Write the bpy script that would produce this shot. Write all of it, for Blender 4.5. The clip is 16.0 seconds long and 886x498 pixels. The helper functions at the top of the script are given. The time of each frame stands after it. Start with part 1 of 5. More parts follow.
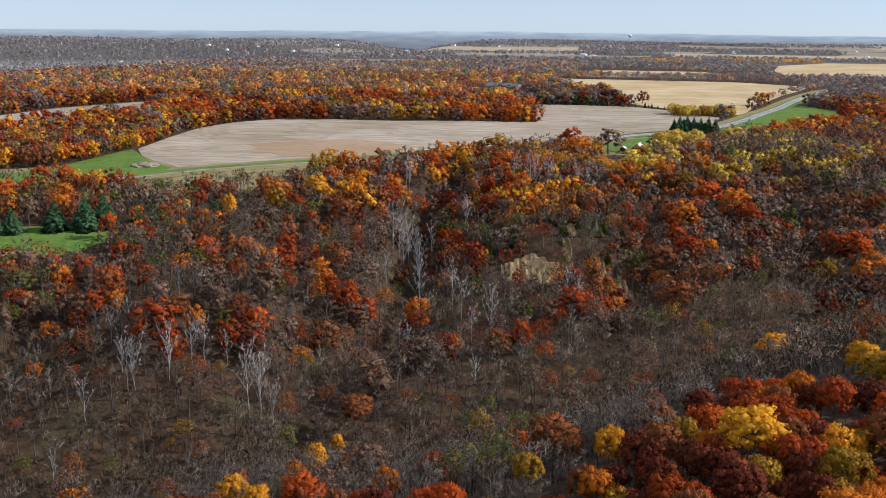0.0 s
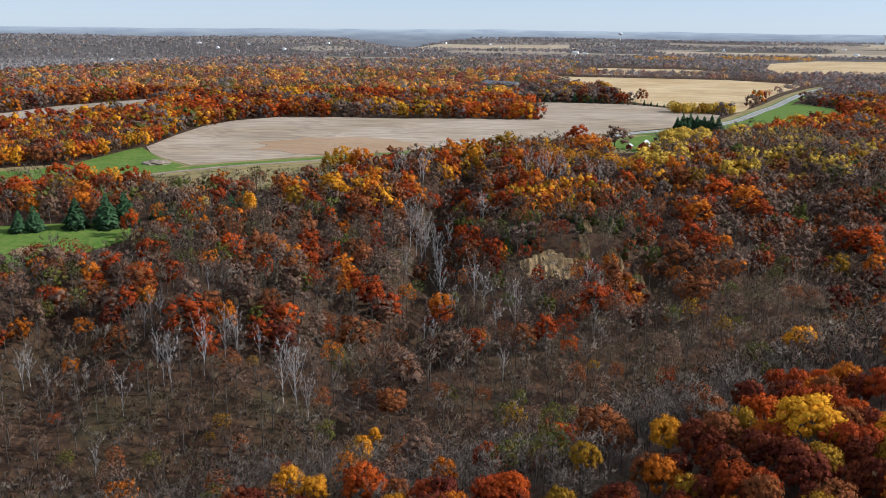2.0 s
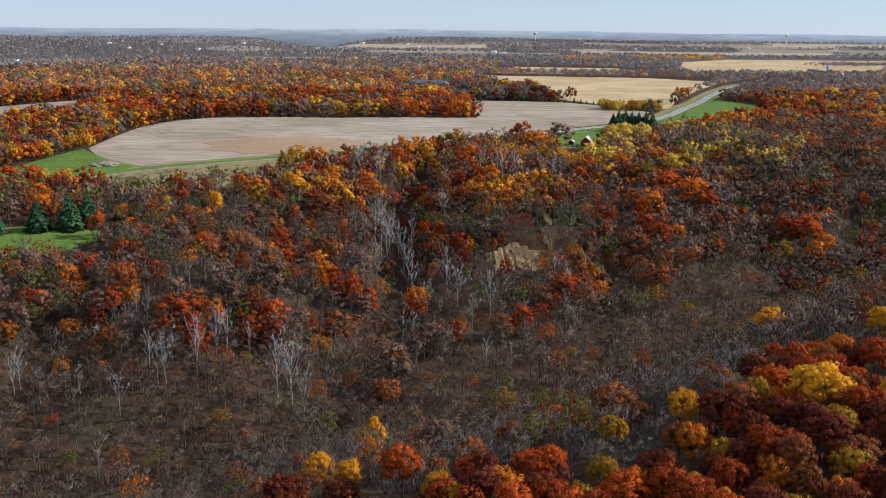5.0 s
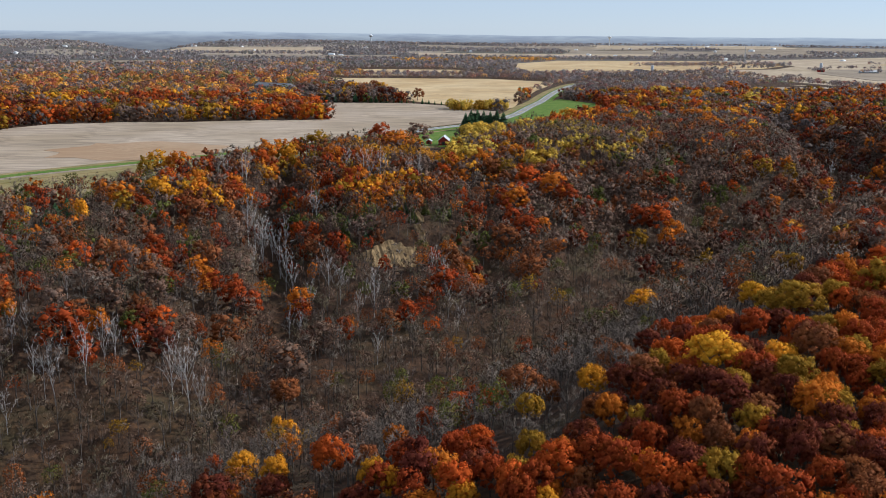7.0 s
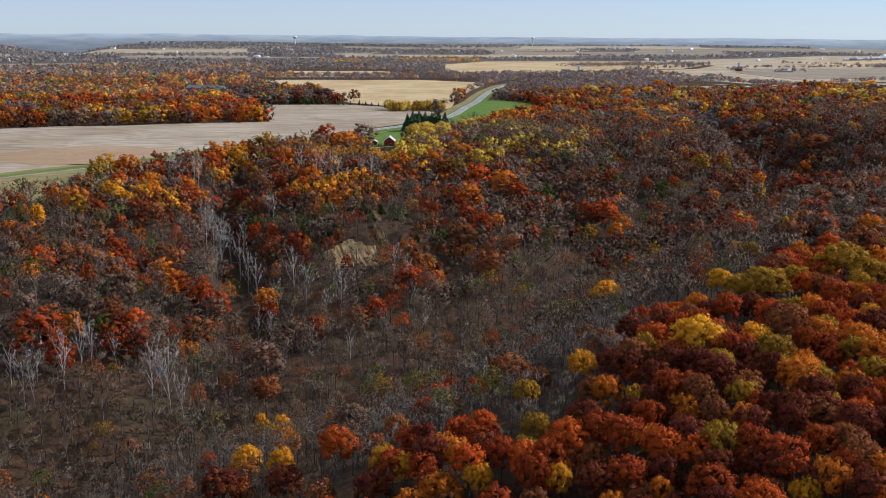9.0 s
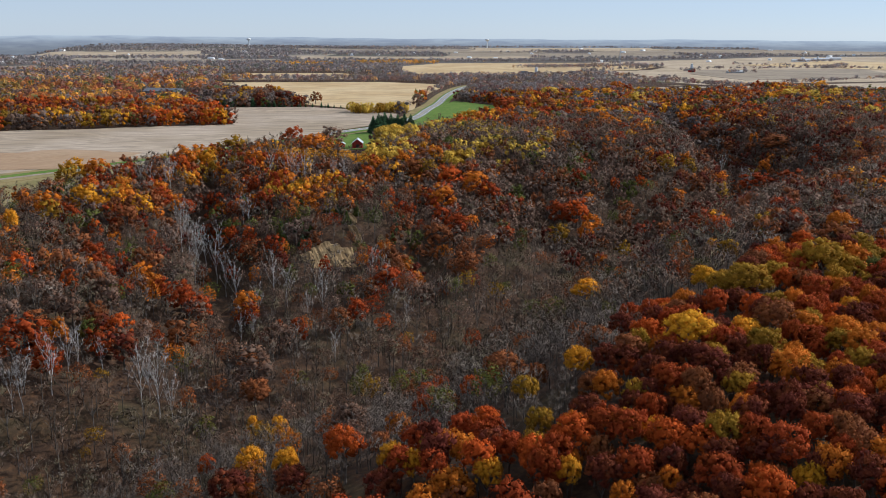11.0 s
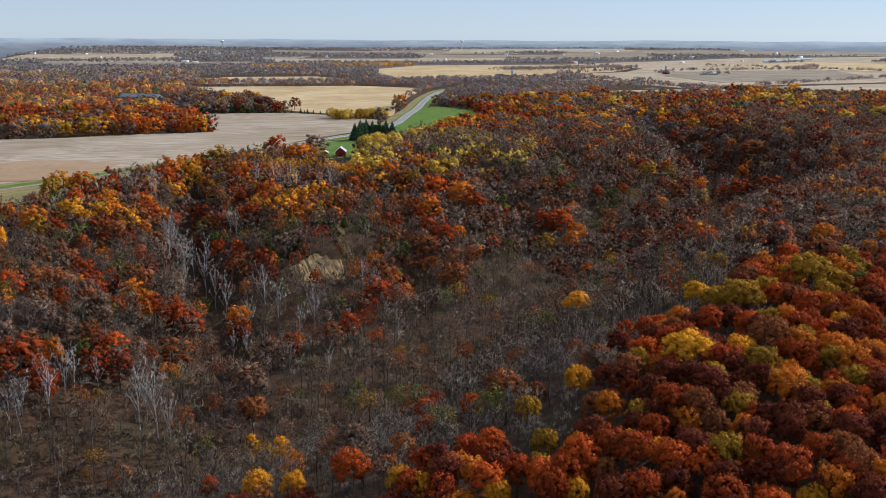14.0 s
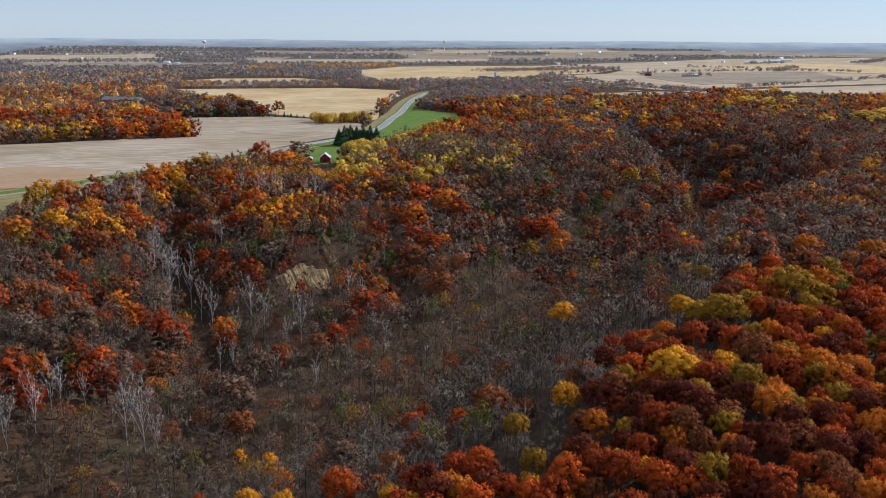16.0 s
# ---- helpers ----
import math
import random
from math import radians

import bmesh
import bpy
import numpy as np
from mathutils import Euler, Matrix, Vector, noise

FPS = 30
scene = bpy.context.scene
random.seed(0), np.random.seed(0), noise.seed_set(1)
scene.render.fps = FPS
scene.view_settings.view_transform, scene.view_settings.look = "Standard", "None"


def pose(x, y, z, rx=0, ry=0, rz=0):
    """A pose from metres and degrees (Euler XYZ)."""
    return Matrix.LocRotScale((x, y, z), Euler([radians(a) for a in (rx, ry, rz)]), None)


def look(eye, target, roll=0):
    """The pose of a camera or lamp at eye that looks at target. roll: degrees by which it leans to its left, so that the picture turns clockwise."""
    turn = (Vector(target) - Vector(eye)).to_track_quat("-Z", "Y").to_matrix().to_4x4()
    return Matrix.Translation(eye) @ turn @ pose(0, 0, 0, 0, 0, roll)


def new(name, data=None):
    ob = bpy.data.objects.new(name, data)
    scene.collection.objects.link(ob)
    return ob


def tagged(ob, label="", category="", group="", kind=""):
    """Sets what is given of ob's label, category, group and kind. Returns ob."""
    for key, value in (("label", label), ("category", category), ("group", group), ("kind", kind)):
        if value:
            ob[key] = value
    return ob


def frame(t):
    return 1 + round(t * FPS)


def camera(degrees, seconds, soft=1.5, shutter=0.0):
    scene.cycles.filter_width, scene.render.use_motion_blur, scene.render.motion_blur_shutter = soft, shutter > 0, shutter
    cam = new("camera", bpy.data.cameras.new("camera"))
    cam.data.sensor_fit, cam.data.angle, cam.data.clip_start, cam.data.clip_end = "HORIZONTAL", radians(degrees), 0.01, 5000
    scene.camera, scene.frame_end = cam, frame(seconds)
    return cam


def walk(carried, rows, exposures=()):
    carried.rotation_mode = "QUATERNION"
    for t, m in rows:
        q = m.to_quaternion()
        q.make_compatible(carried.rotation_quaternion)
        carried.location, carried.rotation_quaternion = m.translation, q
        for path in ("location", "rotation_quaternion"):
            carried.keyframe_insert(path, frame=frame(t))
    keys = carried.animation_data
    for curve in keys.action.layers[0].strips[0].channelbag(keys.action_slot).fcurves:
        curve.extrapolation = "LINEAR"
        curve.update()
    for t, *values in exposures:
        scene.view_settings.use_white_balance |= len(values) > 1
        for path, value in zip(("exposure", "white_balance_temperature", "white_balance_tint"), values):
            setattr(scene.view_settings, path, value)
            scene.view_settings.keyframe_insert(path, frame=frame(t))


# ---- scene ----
cam = camera(51.3, 16.0, soft=0.8)
METRES, EYE, TILT, LEAN, TURN = 110.0, 92.0, -13.6, -0.5, 0.0
ROWS = [
    (0.0, 0.0, 0.0, 0.0, 0.0, 0.0, -0.0),
    (0.5, -0.033, -0.0082, -0.0014, -0.22, -0.05, 0.03),
    (1.0, -0.0673, -0.017, -0.0032, -0.42, -0.08, 0.07),
    (1.5, -0.1021, -0.0267, -0.0047, -0.59, -0.1, 0.1),
    (2.0, -0.138, -0.0374, -0.0063, -0.74, -0.13, 0.13),
    (2.5, -0.1744, -0.0482, -0.0092, -0.88, -0.14, 0.16),
    (3.0, -0.2115, -0.0596, -0.0126, -1.25, -0.15, 0.25),
    (5.5, -0.4154, -0.1184, -0.0299, -8.19, -0.26, 1.94),
    (6.0, -0.458, -0.1288, -0.0333, -10.9, -0.33, 2.59),
    (6.5, -0.5031, -0.1381, -0.0368, -13.7, -0.43, 3.21),
    (7.0, -0.548, -0.1463, -0.0396, -15.85, -0.51, 3.7),
    (7.5, -0.5933, -0.154, -0.0412, -17.53, -0.57, 4.11),
    (8.0, -0.6384, -0.1609, -0.0424, -18.72, -0.64, 4.41),
    (8.5, -0.6829, -0.1668, -0.043, -19.55, -0.69, 4.64),
    (9.0, -0.7231, -0.1714, -0.0436, -20.48, -0.78, 4.88),
    (9.5, -0.759, -0.1737, -0.0426, -21.65, -0.88, 5.11),
    (12.0, -0.8614, -0.1642, -0.0265, -23.71, -0.96, 5.7),
    (12.5, -0.8736, -0.1652, -0.0152, -24.04, -1.0, 5.79),
    (13.0, -0.8835, -0.167, -0.0022, -24.34, -1.03, 5.86),
    (13.5, -0.8917, -0.1689, 0.0106, -24.62, -1.06, 5.92),
    (14.0, -0.8978, -0.1701, 0.0233, -24.87, -1.09, 5.99),
    (14.5, -0.9027, -0.1717, 0.035, -25.15, -1.11, 6.03),
    (15.0, -0.9066, -0.1733, 0.0471, -25.44, -1.16, 6.07),
    (15.5, -0.9084, -0.1748, 0.0592, -25.72, -1.2, 6.12),
    (16.0, -0.9096, -0.1773, 0.0713, -25.93, -1.24, 6.14),
]
walk(cam, [(t, pose(0, 0, EYE, TILT, LEAN, TURN) @ pose(METRES * x, METRES * y, METRES * z, 90 + pitch, roll, yaw)) for t, x, y, z, yaw, pitch, roll in ROWS],
     exposures=[(0.0, 0.36, 5800, 10), (3.0, 0.34, 5800, 10), (6.5, 0.23, 5800, 10), (16.0, 0.2, 5800, 10)])


# ---- light: one low autumn sun ahead and to the right, hazy pale sky ----
SUN_AZ, SUN_EL = 88.0, 31.0            # degrees clockwise from +y, degrees above the horizon
world = bpy.data.worlds.new("autumn_sky")
scene.world = world
world.use_nodes = True
wn, wl = world.node_tree.nodes, world.node_tree.links
wn.clear()
sky = wn.new("ShaderNodeTexSky")
sky.sky_type = "NISHITA"
sky.sun_disc = False
sky.sun_elevation, sky.sun_rotation = radians(SUN_EL), radians(SUN_AZ)
sky.altitude, sky.air_density, sky.dust_density, sky.ozone_density = 1500, 0.8, 0.3, 4.0
wbg = wn.new("ShaderNodeBackground")
wbg.inputs["Strength"].default_value = 0.095
wout = wn.new("ShaderNodeOutputWorld")
veil = wn.new("ShaderNodeMix")          # thin high haze greys the blue
veil.data_type = "RGBA"
veil.inputs[0].default_value = 0.68
veil.inputs[7].default_value = (5.2, 5.6, 6.15, 1)
wl.new(sky.outputs[0], veil.inputs[6])
wl.new(veil.outputs[2], wbg.inputs[0])
wl.new(wbg.outputs[0], wout.inputs[0])
lamp = bpy.data.lights.new("sun", "SUN")
lamp.energy, lamp.angle, lamp.color = 4.2, radians(0.6), (1.0, 0.95, 0.88)
a, e = radians(SUN_AZ), radians(SUN_EL)
sun_dir = Vector((math.sin(a) * math.cos(e), math.cos(a) * math.cos(e), math.sin(e)))
sun = new("sun", lamp)
sun.matrix_world = look(sun_dir * 3000, (0, 0, 0))

# ---- materials ----
def nodes_of(name):
    m = bpy.data.materials.new(name)
    m.use_nodes = True
    nt = m.node_tree
    return m, nt.nodes, nt.links, nt.nodes["Principled BSDF"]


def noise_node(n, l, scale, detail=4.0, coord=None, rough=0.55):
    t = n.new("ShaderNodeTexNoise")
    t.inputs["Scale"].default_value, t.inputs["Detail"].default_value, t.inputs["Roughness"].default_value = scale, detail, rough
    if coord is not None:
        l.new(coord, t.inputs["Vector"])
    return t


def ramp_node(n, l, fac, stops):
    r = n.new("ShaderNodeValToRGB")
    els = r.color_ramp.elements
    while len(els) < len(stops):
        els.new(0.5)
    for el, (p, c) in zip(els, stops):
        el.position, el.color = p, (*c, 1)
    l.new(fac, r.inputs[0])
    return r


def mix_node(n, l, fac, c1, c2, blend="MIX"):
    m = n.new("ShaderNodeMix")
    m.data_type, m.blend_type = "RGBA", blend
    for sock, v in ((m.inputs[0], fac), (m.inputs[6], c1), (m.inputs[7], c2)):
        if isinstance(v, (int, float)):
            sock.default_value = v
        elif isinstance(v, tuple):
            sock.default_value = (*v, 1)
        else:
            l.new(v, sock)
    return m.outputs[2]


def bump_node(n, l, height, strength, dist, bsdf):
    b = n.new("ShaderNodeBump")
    b.inputs["Strength"].default_value, b.inputs["Distance"].default_value = strength, dist
    l.new(height, b.inputs["Height"])
    l.new(b.outputs[0], bsdf.inputs["Normal"])


def surface(name, c1, c2, scale, rough=0.9, bump=0.3, fine=None, c3=None, dist=0.3):
    """A rough outdoor surface: two colours in broad patches, a finer grain over them, and relief."""
    m, n, l, b = nodes_of(name)
    geo = n.new("ShaderNodeNewGeometry")
    big = noise_node(n, l, scale, 5, geo.outputs["Position"])
    small = noise_node(n, l, fine or scale * 14, 6, geo.outputs["Position"], 0.65)
    col = ramp_node(n, l, big.outputs[0], [(0.35, c1), (0.65, c2)]).outputs[0]
    if c3:
        f = ramp_node(n, l, small.outputs[0], [(0.45, (0, 0, 0)), (0.68, (1, 1, 1))])
        col = mix_node(n, l, f.outputs[0], col, c3)
    grain = ramp_node(n, l, small.outputs[0], [(0.25, (0.72, 0.72, 0.72)), (0.75, (1.2, 1.2, 1.2))])
    col = mix_node(n, l, 0.85, col, grain.outputs[0], "MULTIPLY")
    l.new(col, b.inputs["Base Color"])
    b.inputs["Roughness"].default_value = rough
    b.inputs["Specular IOR Level"].default_value = 0.05
    bump_node(n, l, small.outputs[0], bump, dist, b)
    return m


def leaf_material(name, source, warm=0.0, spread=0.18, thin=0.28):
    """Leaves: the tree's own colour, varied from spray to spray, partly letting light through."""
    m, n, l, b = nodes_of(name)
    if source == "object":
        o = n.new("ShaderNodeObjectInfo")
        base = o.outputs["Color"]
    else:
        o = n.new("ShaderNodeAttribute")
        o.attribute_name = "tint"
        base = o.outputs["Color"]
    geo = n.new("ShaderNodeNewGeometry")
    hsv = n.new("ShaderNodeHueSaturation")
    l.new(base, hsv.inputs["Color"])
    mr = n.new("ShaderNodeMapRange")
    mr.inputs[3].default_value, mr.inputs[4].default_value = 1 - spread, 1 + spread
    l.new(geo.outputs["Random Per Island"], mr.inputs[0])
    l.new(mr.outputs[0], hsv.inputs["Value"])
    patch = noise_node(n, l, 0.33, 3, geo.outputs["Position"])
    mh = n.new("ShaderNodeMapRange")                 # boughs that have turned further
    mh.inputs[1].default_value, mh.inputs[2].default_value = 0.42, 0.68
    mh.inputs[3].default_value, mh.inputs[4].default_value = 0.0, warm
    l.new(patch.outputs[0], mh.inputs[0])
    turned = mix_node(n, l, mh.outputs[0], base, (0.5, 0.15, 0.012))
    l.new(turned, hsv.inputs["Color"])
    l.new(hsv.outputs[0], b.inputs["Base Color"])
    b.inputs["Roughness"].default_value = 0.85
    b.inputs["Specular IOR Level"].default_value = 0.06
    tr = n.new("ShaderNodeBsdfTranslucent")
    l.new(hsv.outputs[0], tr.inputs["Color"])
    mx = n.new("ShaderNodeMixShader")
    mx.inputs[0].default_value = thin
    l.new(b.outputs[0], mx.inputs[1])
    l.new(tr.outputs[0], mx.inputs[2])
    out = [k for k in n if k.bl_idname == "ShaderNodeOutputMaterial"][0]
    l.new(mx.outputs[0], out.inputs[0])
    return m


def bark_material(name, c1, c2, source=None):
    m, n, l, b = nodes_of(name)
    geo = n.new("ShaderNodeNewGeometry")
    ns = noise_node(n, l, 1.3, 5, geo.outputs["Position"], 0.7)
    col = ramp_node(n, l, ns.outputs[0], [(0.35, c1), (0.65, c2)]).outputs[0]
    o = n.new("ShaderNodeObjectInfo")
    hsv = n.new("ShaderNodeHueSaturation")
    l.new(col, hsv.inputs["Color"])
    mr = n.new("ShaderNodeMapRange")
    mr.inputs[3].default_value, mr.inputs[4].default_value = 0.7, 1.3
    l.new(o.outputs["Random"] if source is None else geo.outputs["Random Per Island"], mr.inputs[0])
    l.new(mr.outputs[0], hsv.inputs["Value"])
    l.new(hsv.outputs[0], b.inputs["Base Color"])
    b.inputs["Roughness"].default_value = 0.9
    b.inputs["Specular IOR Level"].default_value = 0.15
    return m


LEAF = leaf_material("autumn_leaves", "object", 0.2)
NEEDLE = leaf_material("spruce_needles", "object", thin=0.05)
LEAF_TINT = leaf_material("woodland_leaves", "attribute", 0.06, 0.16)
BARK = bark_material("grey_brown_bark", (0.066, 0.054, 0.044), (0.14, 0.118, 0.098))
TWIG = bark_material("fine_twigs", (0.11, 0.083, 0.064), (0.19, 0.15, 0.12), "island")
TWIG_TINT = leaf_material("woodland_twigs", "attribute", 0.0, 0.25, 0.0)
WHITE_BARK = bark_material("white_birch_bark", (0.3, 0.28, 0.26), (0.52, 0.49, 0.46))
WHITE_TWIG = bark_material("pale_twigs", (0.24, 0.21, 0.19), (0.4, 0.36, 0.33), "island")
GRASS = surface("green_grass", (0.075, 0.15, 0.022), (0.125, 0.2, 0.036), 0.06, fine=0.35, c3=(0.16, 0.18, 0.05))
DRY_GRASS = surface("dry_grass", (0.2, 0.17, 0.07), (0.3, 0.23, 0.11), 0.05, fine=0.7)
SAND = surface("sandstone", (0.23, 0.15, 0.075), (0.36, 0.25, 0.125), 0.25, fine=2.4, bump=0.5, dist=0.3)
ASPHALT = surface("worn_asphalt", (0.22, 0.22, 0.22), (0.3, 0.295, 0.29), 0.08, fine=2.0, bump=0.1)
DIRT = surface("farm_lane_dirt", (0.24, 0.19, 0.14), (0.34, 0.28, 0.21), 0.1, fine=1.0)
PAINT_WHITE = surface("road_paint", (0.75, 0.75, 0.72), (0.82, 0.82, 0.8), 0.5)
PAINT_YELLOW = surface("road_paint_yellow", (0.6, 0.42, 0.06), (0.7, 0.5, 0.1), 0.5)


def field_material(name, c1, c2, angle, pitch, bend=18.0, strength=0.35):
    """Harvested field: broad soil patches and long bent rows of straw."""
    m, n, l, b = nodes_of(name)
    geo = n.new("ShaderNodeNewGeometry")
    mp = n.new("ShaderNodeMapping")
    mp.inputs["Rotation"].default_value = (0, 0, radians(angle))
    l.new(geo.outputs["Position"], mp.inputs["Vector"])
    warp = noise_node(n, l, 0.006, 2, mp.outputs[0])
    sc = n.new("ShaderNodeVectorMath")
    sc.operation = "SCALE"
    sc.inputs["Scale"].default_value = bend * 6
    l.new(warp.outputs["Color"], sc.inputs[0])
    add = n.new("ShaderNodeVectorMath")
    l.new(mp.outputs[0], add.inputs[0])
    l.new(sc.outputs[0], add.inputs[1])
    st = n.new("ShaderNodeMapping")
    st.inputs["Scale"].default_value = (0.006, 1.0 / pitch, 1)
    l.new(add.outputs[0], st.inputs["Vector"])
    rows = noise_node(n, l, 1.0, 3, st.outputs[0], 0.6)
    big = noise_node(n, l, 0.009, 4, geo.outputs["Position"])
    col = ramp_node(n, l, big.outputs[0], [(0.38, c1), (0.62, c2)]).outputs[0]
    k = strength
    g = ramp_node(n, l, rows.outputs[0], [(0.36, (1 - k, 1 - k, 1 - k)), (0.64, (1 + k * 0.55, 1 + k * 0.55, 1 + k * 0.5))])
    col = mix_node(n, l, 1.0, col, g.outputs[0], "MULTIPLY")
    l.new(col, b.inputs["Base Color"])
    b.inputs["Roughness"].default_value = 0.95
    b.inputs["Specular IOR Level"].default_value = 0.1
    return m


STUBBLE = field_material("grey_tan_stubble", (0.33, 0.255, 0.175), (0.42, 0.335, 0.25), 8, 5, 4, 0.3)
STUBBLE_B = field_material("pale_stubble", (0.33, 0.27, 0.2), (0.4, 0.33, 0.26), -12, 6)
GOLD_FIELD = field_material("golden_stubble", (0.46, 0.32, 0.16), (0.55, 0.41, 0.23), -14, 9, 4, 0.18)
TAN_FIELD = field_material("far_tan_field", (0.36, 0.28, 0.18), (0.46, 0.36, 0.25), 30, 14, 8, 0.25)
FAR_FIELD = field_material("dull_far_field", (0.24, 0.19, 0.135), (0.31, 0.25, 0.18), 20, 16, 8, 0.2)
SOIL = field_material("bare_brown_soil", (0.33, 0.21, 0.12), (0.38, 0.26, 0.16), 8, 6, 10, 0.12)

# ---- the lie of the land ----
AX = [-700, -500, -200, -60, 30, 110, 210, 300, 360, 415, 450, 495, 540, 600, 900]   # valley axis, x
AY = [170, 200, 235, 262, 295, 350, 420, 458, 492, 548, 605, 697, 800, 900, 1300]      # its y
AZ = [-64, -61, -52, -46, -48, -47, -45, -43, -42, -41, -38, -31, -18, -4, 0]          # its floor
AC = [0.83, 0.83, 0.83, 0.83, 0.83, 0.83, 0.86, 0.87, 0.8, 0.6, 0.5, 0.45, 0.45, 0.45, 0.45]   # how far the axis slants
SX = [-400, -140, -80, -40, 0, 60, 130, 210, 280, 340, 420, 500, 600]             # along x: far side
ST = [-12, -9, -13, -20, -24, -20, -15, -11, -12, -9, -5, -3, -1]                 # height of the bluff's shoulder
SW = [60, 62, 75, 105, 125, 110, 92, 78, 52, 42, 40, 36, 30]                      # shoulder's distance from the axis
SE = [290, 290, 285, 262, 262, 228, 190, 160, 135, 120, 90, 70, 60]               # plateau's distance
NX = [-300, -140, -80, -40, 0, 50, 100, 300, 400, 500, 800]                       # along x: near side
NT = [-50, -40, -29, -19, -6, 5, 6, 5, 5, 6, 6]                                  # crest of the near spur
NW = [150, 110, 75, 74, 118, 125, 120, 95, 105, 110, 100]


def sstep(a, b, v):
    t = np.clip((v - a) / (b - a), 0, 1)
    return t * t * (3 - 2 * t)


def seg_dist(x, y, x0, y0, x1, y1):
    """Distance from a stretch, and how far along it (0 to 1)."""
    dx, dy = x1 - x0, y1 - y0
    t = np.clip(((x - x0) * dx + (y - y0) * dy) / (dx * dx + dy * dy), 0, 1)
    return np.hypot(x - x0 - t * dx, y - y0 - t * dy), t


def wavy(x, y, s, seed=0.0):
    return (np.sin(x / s + seed) * np.cos(y / (s * 1.3) - seed * 1.7) + 0.5 * np.sin((x + y) / (s * 0.47) + 2.1 * seed)) / 1.5


def side_of(x, y):
    """Signed distance from the valley's axis: beyond it, or on the near side."""
    return (y - np.interp(x, AX, AY)) * np.interp(x, AX, AC)


GULLIES = [(14, 590, -10, 505, 13, 13), (-10, 505, -14, 430, 17, 14), (-14, 430, -26, 345, 15, 13), (108, 455, 80, 385, 8, 11), (205, 560, 190, 440, 7, 16),
           (-75, 470, -45, 330, 6, 16), (290, 590, 262, 480, 6, 16), (420, 470, 400, 560, 6, 18), (-150, 400, -140, 280, 6, 12)]


def ground_z(x, y):
    x, y = np.asarray(x, float), np.asarray(y, float)
    d = side_of(x, y)
    fl = np.interp(x, AX, AZ)
    t, w, e = np.interp(x, SX, ST), np.interp(x, SX, SW), np.interp(x, SX, SE)
    far = np.where(d < w, fl + (t - fl) * np.clip(d / w, 0, 1) ** 0.85, t * (1 - sstep(w * 0.9, e, d)))
    nt, nw = np.interp(x, NX, NT), np.interp(x, NX, NW)
    near = fl + (nt - fl) * sstep(-0.05, 1, -d / nw)
    z = np.where(d > 0, far, near)
    cut = np.zeros_like(z)
    for x0, y0, x1, y1, depth, width in GULLIES:
        g, along = seg_dist(x, y, x0, y0, x1, y1)
        cut = np.maximum(cut, depth * np.exp(-(g / width) ** 2))
    z = z - cut
    z = z + 9 * np.exp(-((x - 60) / 36) ** 2) * sstep(422, 446, y) * (1 - sstep(465, 555, y))     # knoll above the cliffs
    rough = sstep(2, 14, -z) * sstep(0, 60, y)
    z = z + rough * (2.2 * wavy(x, y, 17, 1.0) + 1.2 * wavy(x, y, 7, 2.0))
    z = z + 4.5 * np.exp(-((x - 160) / 110) ** 2 - ((y - 605) / 60) ** 2)
    r = np.hypot(x, y)
    low_edge = np.interp(y, [1100, 1400, 2000, 2600, 3300, 4900], [-900, -740, -600, -390, -120, 300])
    z = z - 55 * sstep(0, 260, low_edge - x) * sstep(1000, 1400, y)
    left = sstep(0.05, -0.12, x / np.maximum(y, 1))
    rise = 18 + 14 * left + 7 * wavy(x, y, 420, 0.6)
    z = z + rise * sstep(3300, 4750, r) + left * 40 * sstep(3500, 4100, r) * sstep(-0.02, -0.1, x / np.maximum(y, 1))
    return z


# ---- small builders ----
def bm_mesh(name, bm, mats):
    me = bpy.data.meshes.new(name)
    bm.to_mesh(me)
    bm.free()
    for m in (mats if isinstance(mats, (list, tuple)) else [mats]):
        me.materials.append(m)
    return me


def soup(name, verts, faces, mat, tint=None, smooth=False, lie=None):
    """A mesh from arrays; faces is (n, 3). tint: a colour for each face's corners; lie: the way each vertex faces."""
    me = bpy.data.meshes.new(name)
    verts, faces = np.ascontiguousarray(verts, np.float32), np.ascontiguousarray(faces, np.int32)
    me.vertices.add(len(verts))
    me.vertices.foreach_set("co", verts.ravel())
    k = faces.shape[1]
    me.loops.add(faces.size)
    me.loops.foreach_set("vertex_index", faces.ravel())
    me.polygons.add(len(faces))
    me.polygons.foreach_set("loop_start", np.arange(0, faces.size, k, dtype=np.int32))
    me.polygons.foreach_set("loop_total", np.full(len(faces), k, dtype=np.int32))
    if smooth:
        me.polygons.foreach_set("use_smooth", np.ones(len(faces), dtype=bool))
    me.materials.append(mat)
    me.update(calc_edges=True)
    if tint is not None:
        at = me.attributes.new("tint", "FLOAT_COLOR", "POINT")
        at.data.foreach_set("color", np.ascontiguousarray(np.c_[tint, np.ones(len(tint))], np.float32).ravel())
    if lie is not None:
        at = me.attributes.new("custom_normal", "FLOAT_VECTOR", "POINT")
        at.data.foreach_set("vector", np.ascontiguousarray(lie, np.float32).ravel())
    return me


def part(name, data, parent, label=""):
    ob = new(name, data)
    ob.parent = parent
    return tagged(ob, label=label)


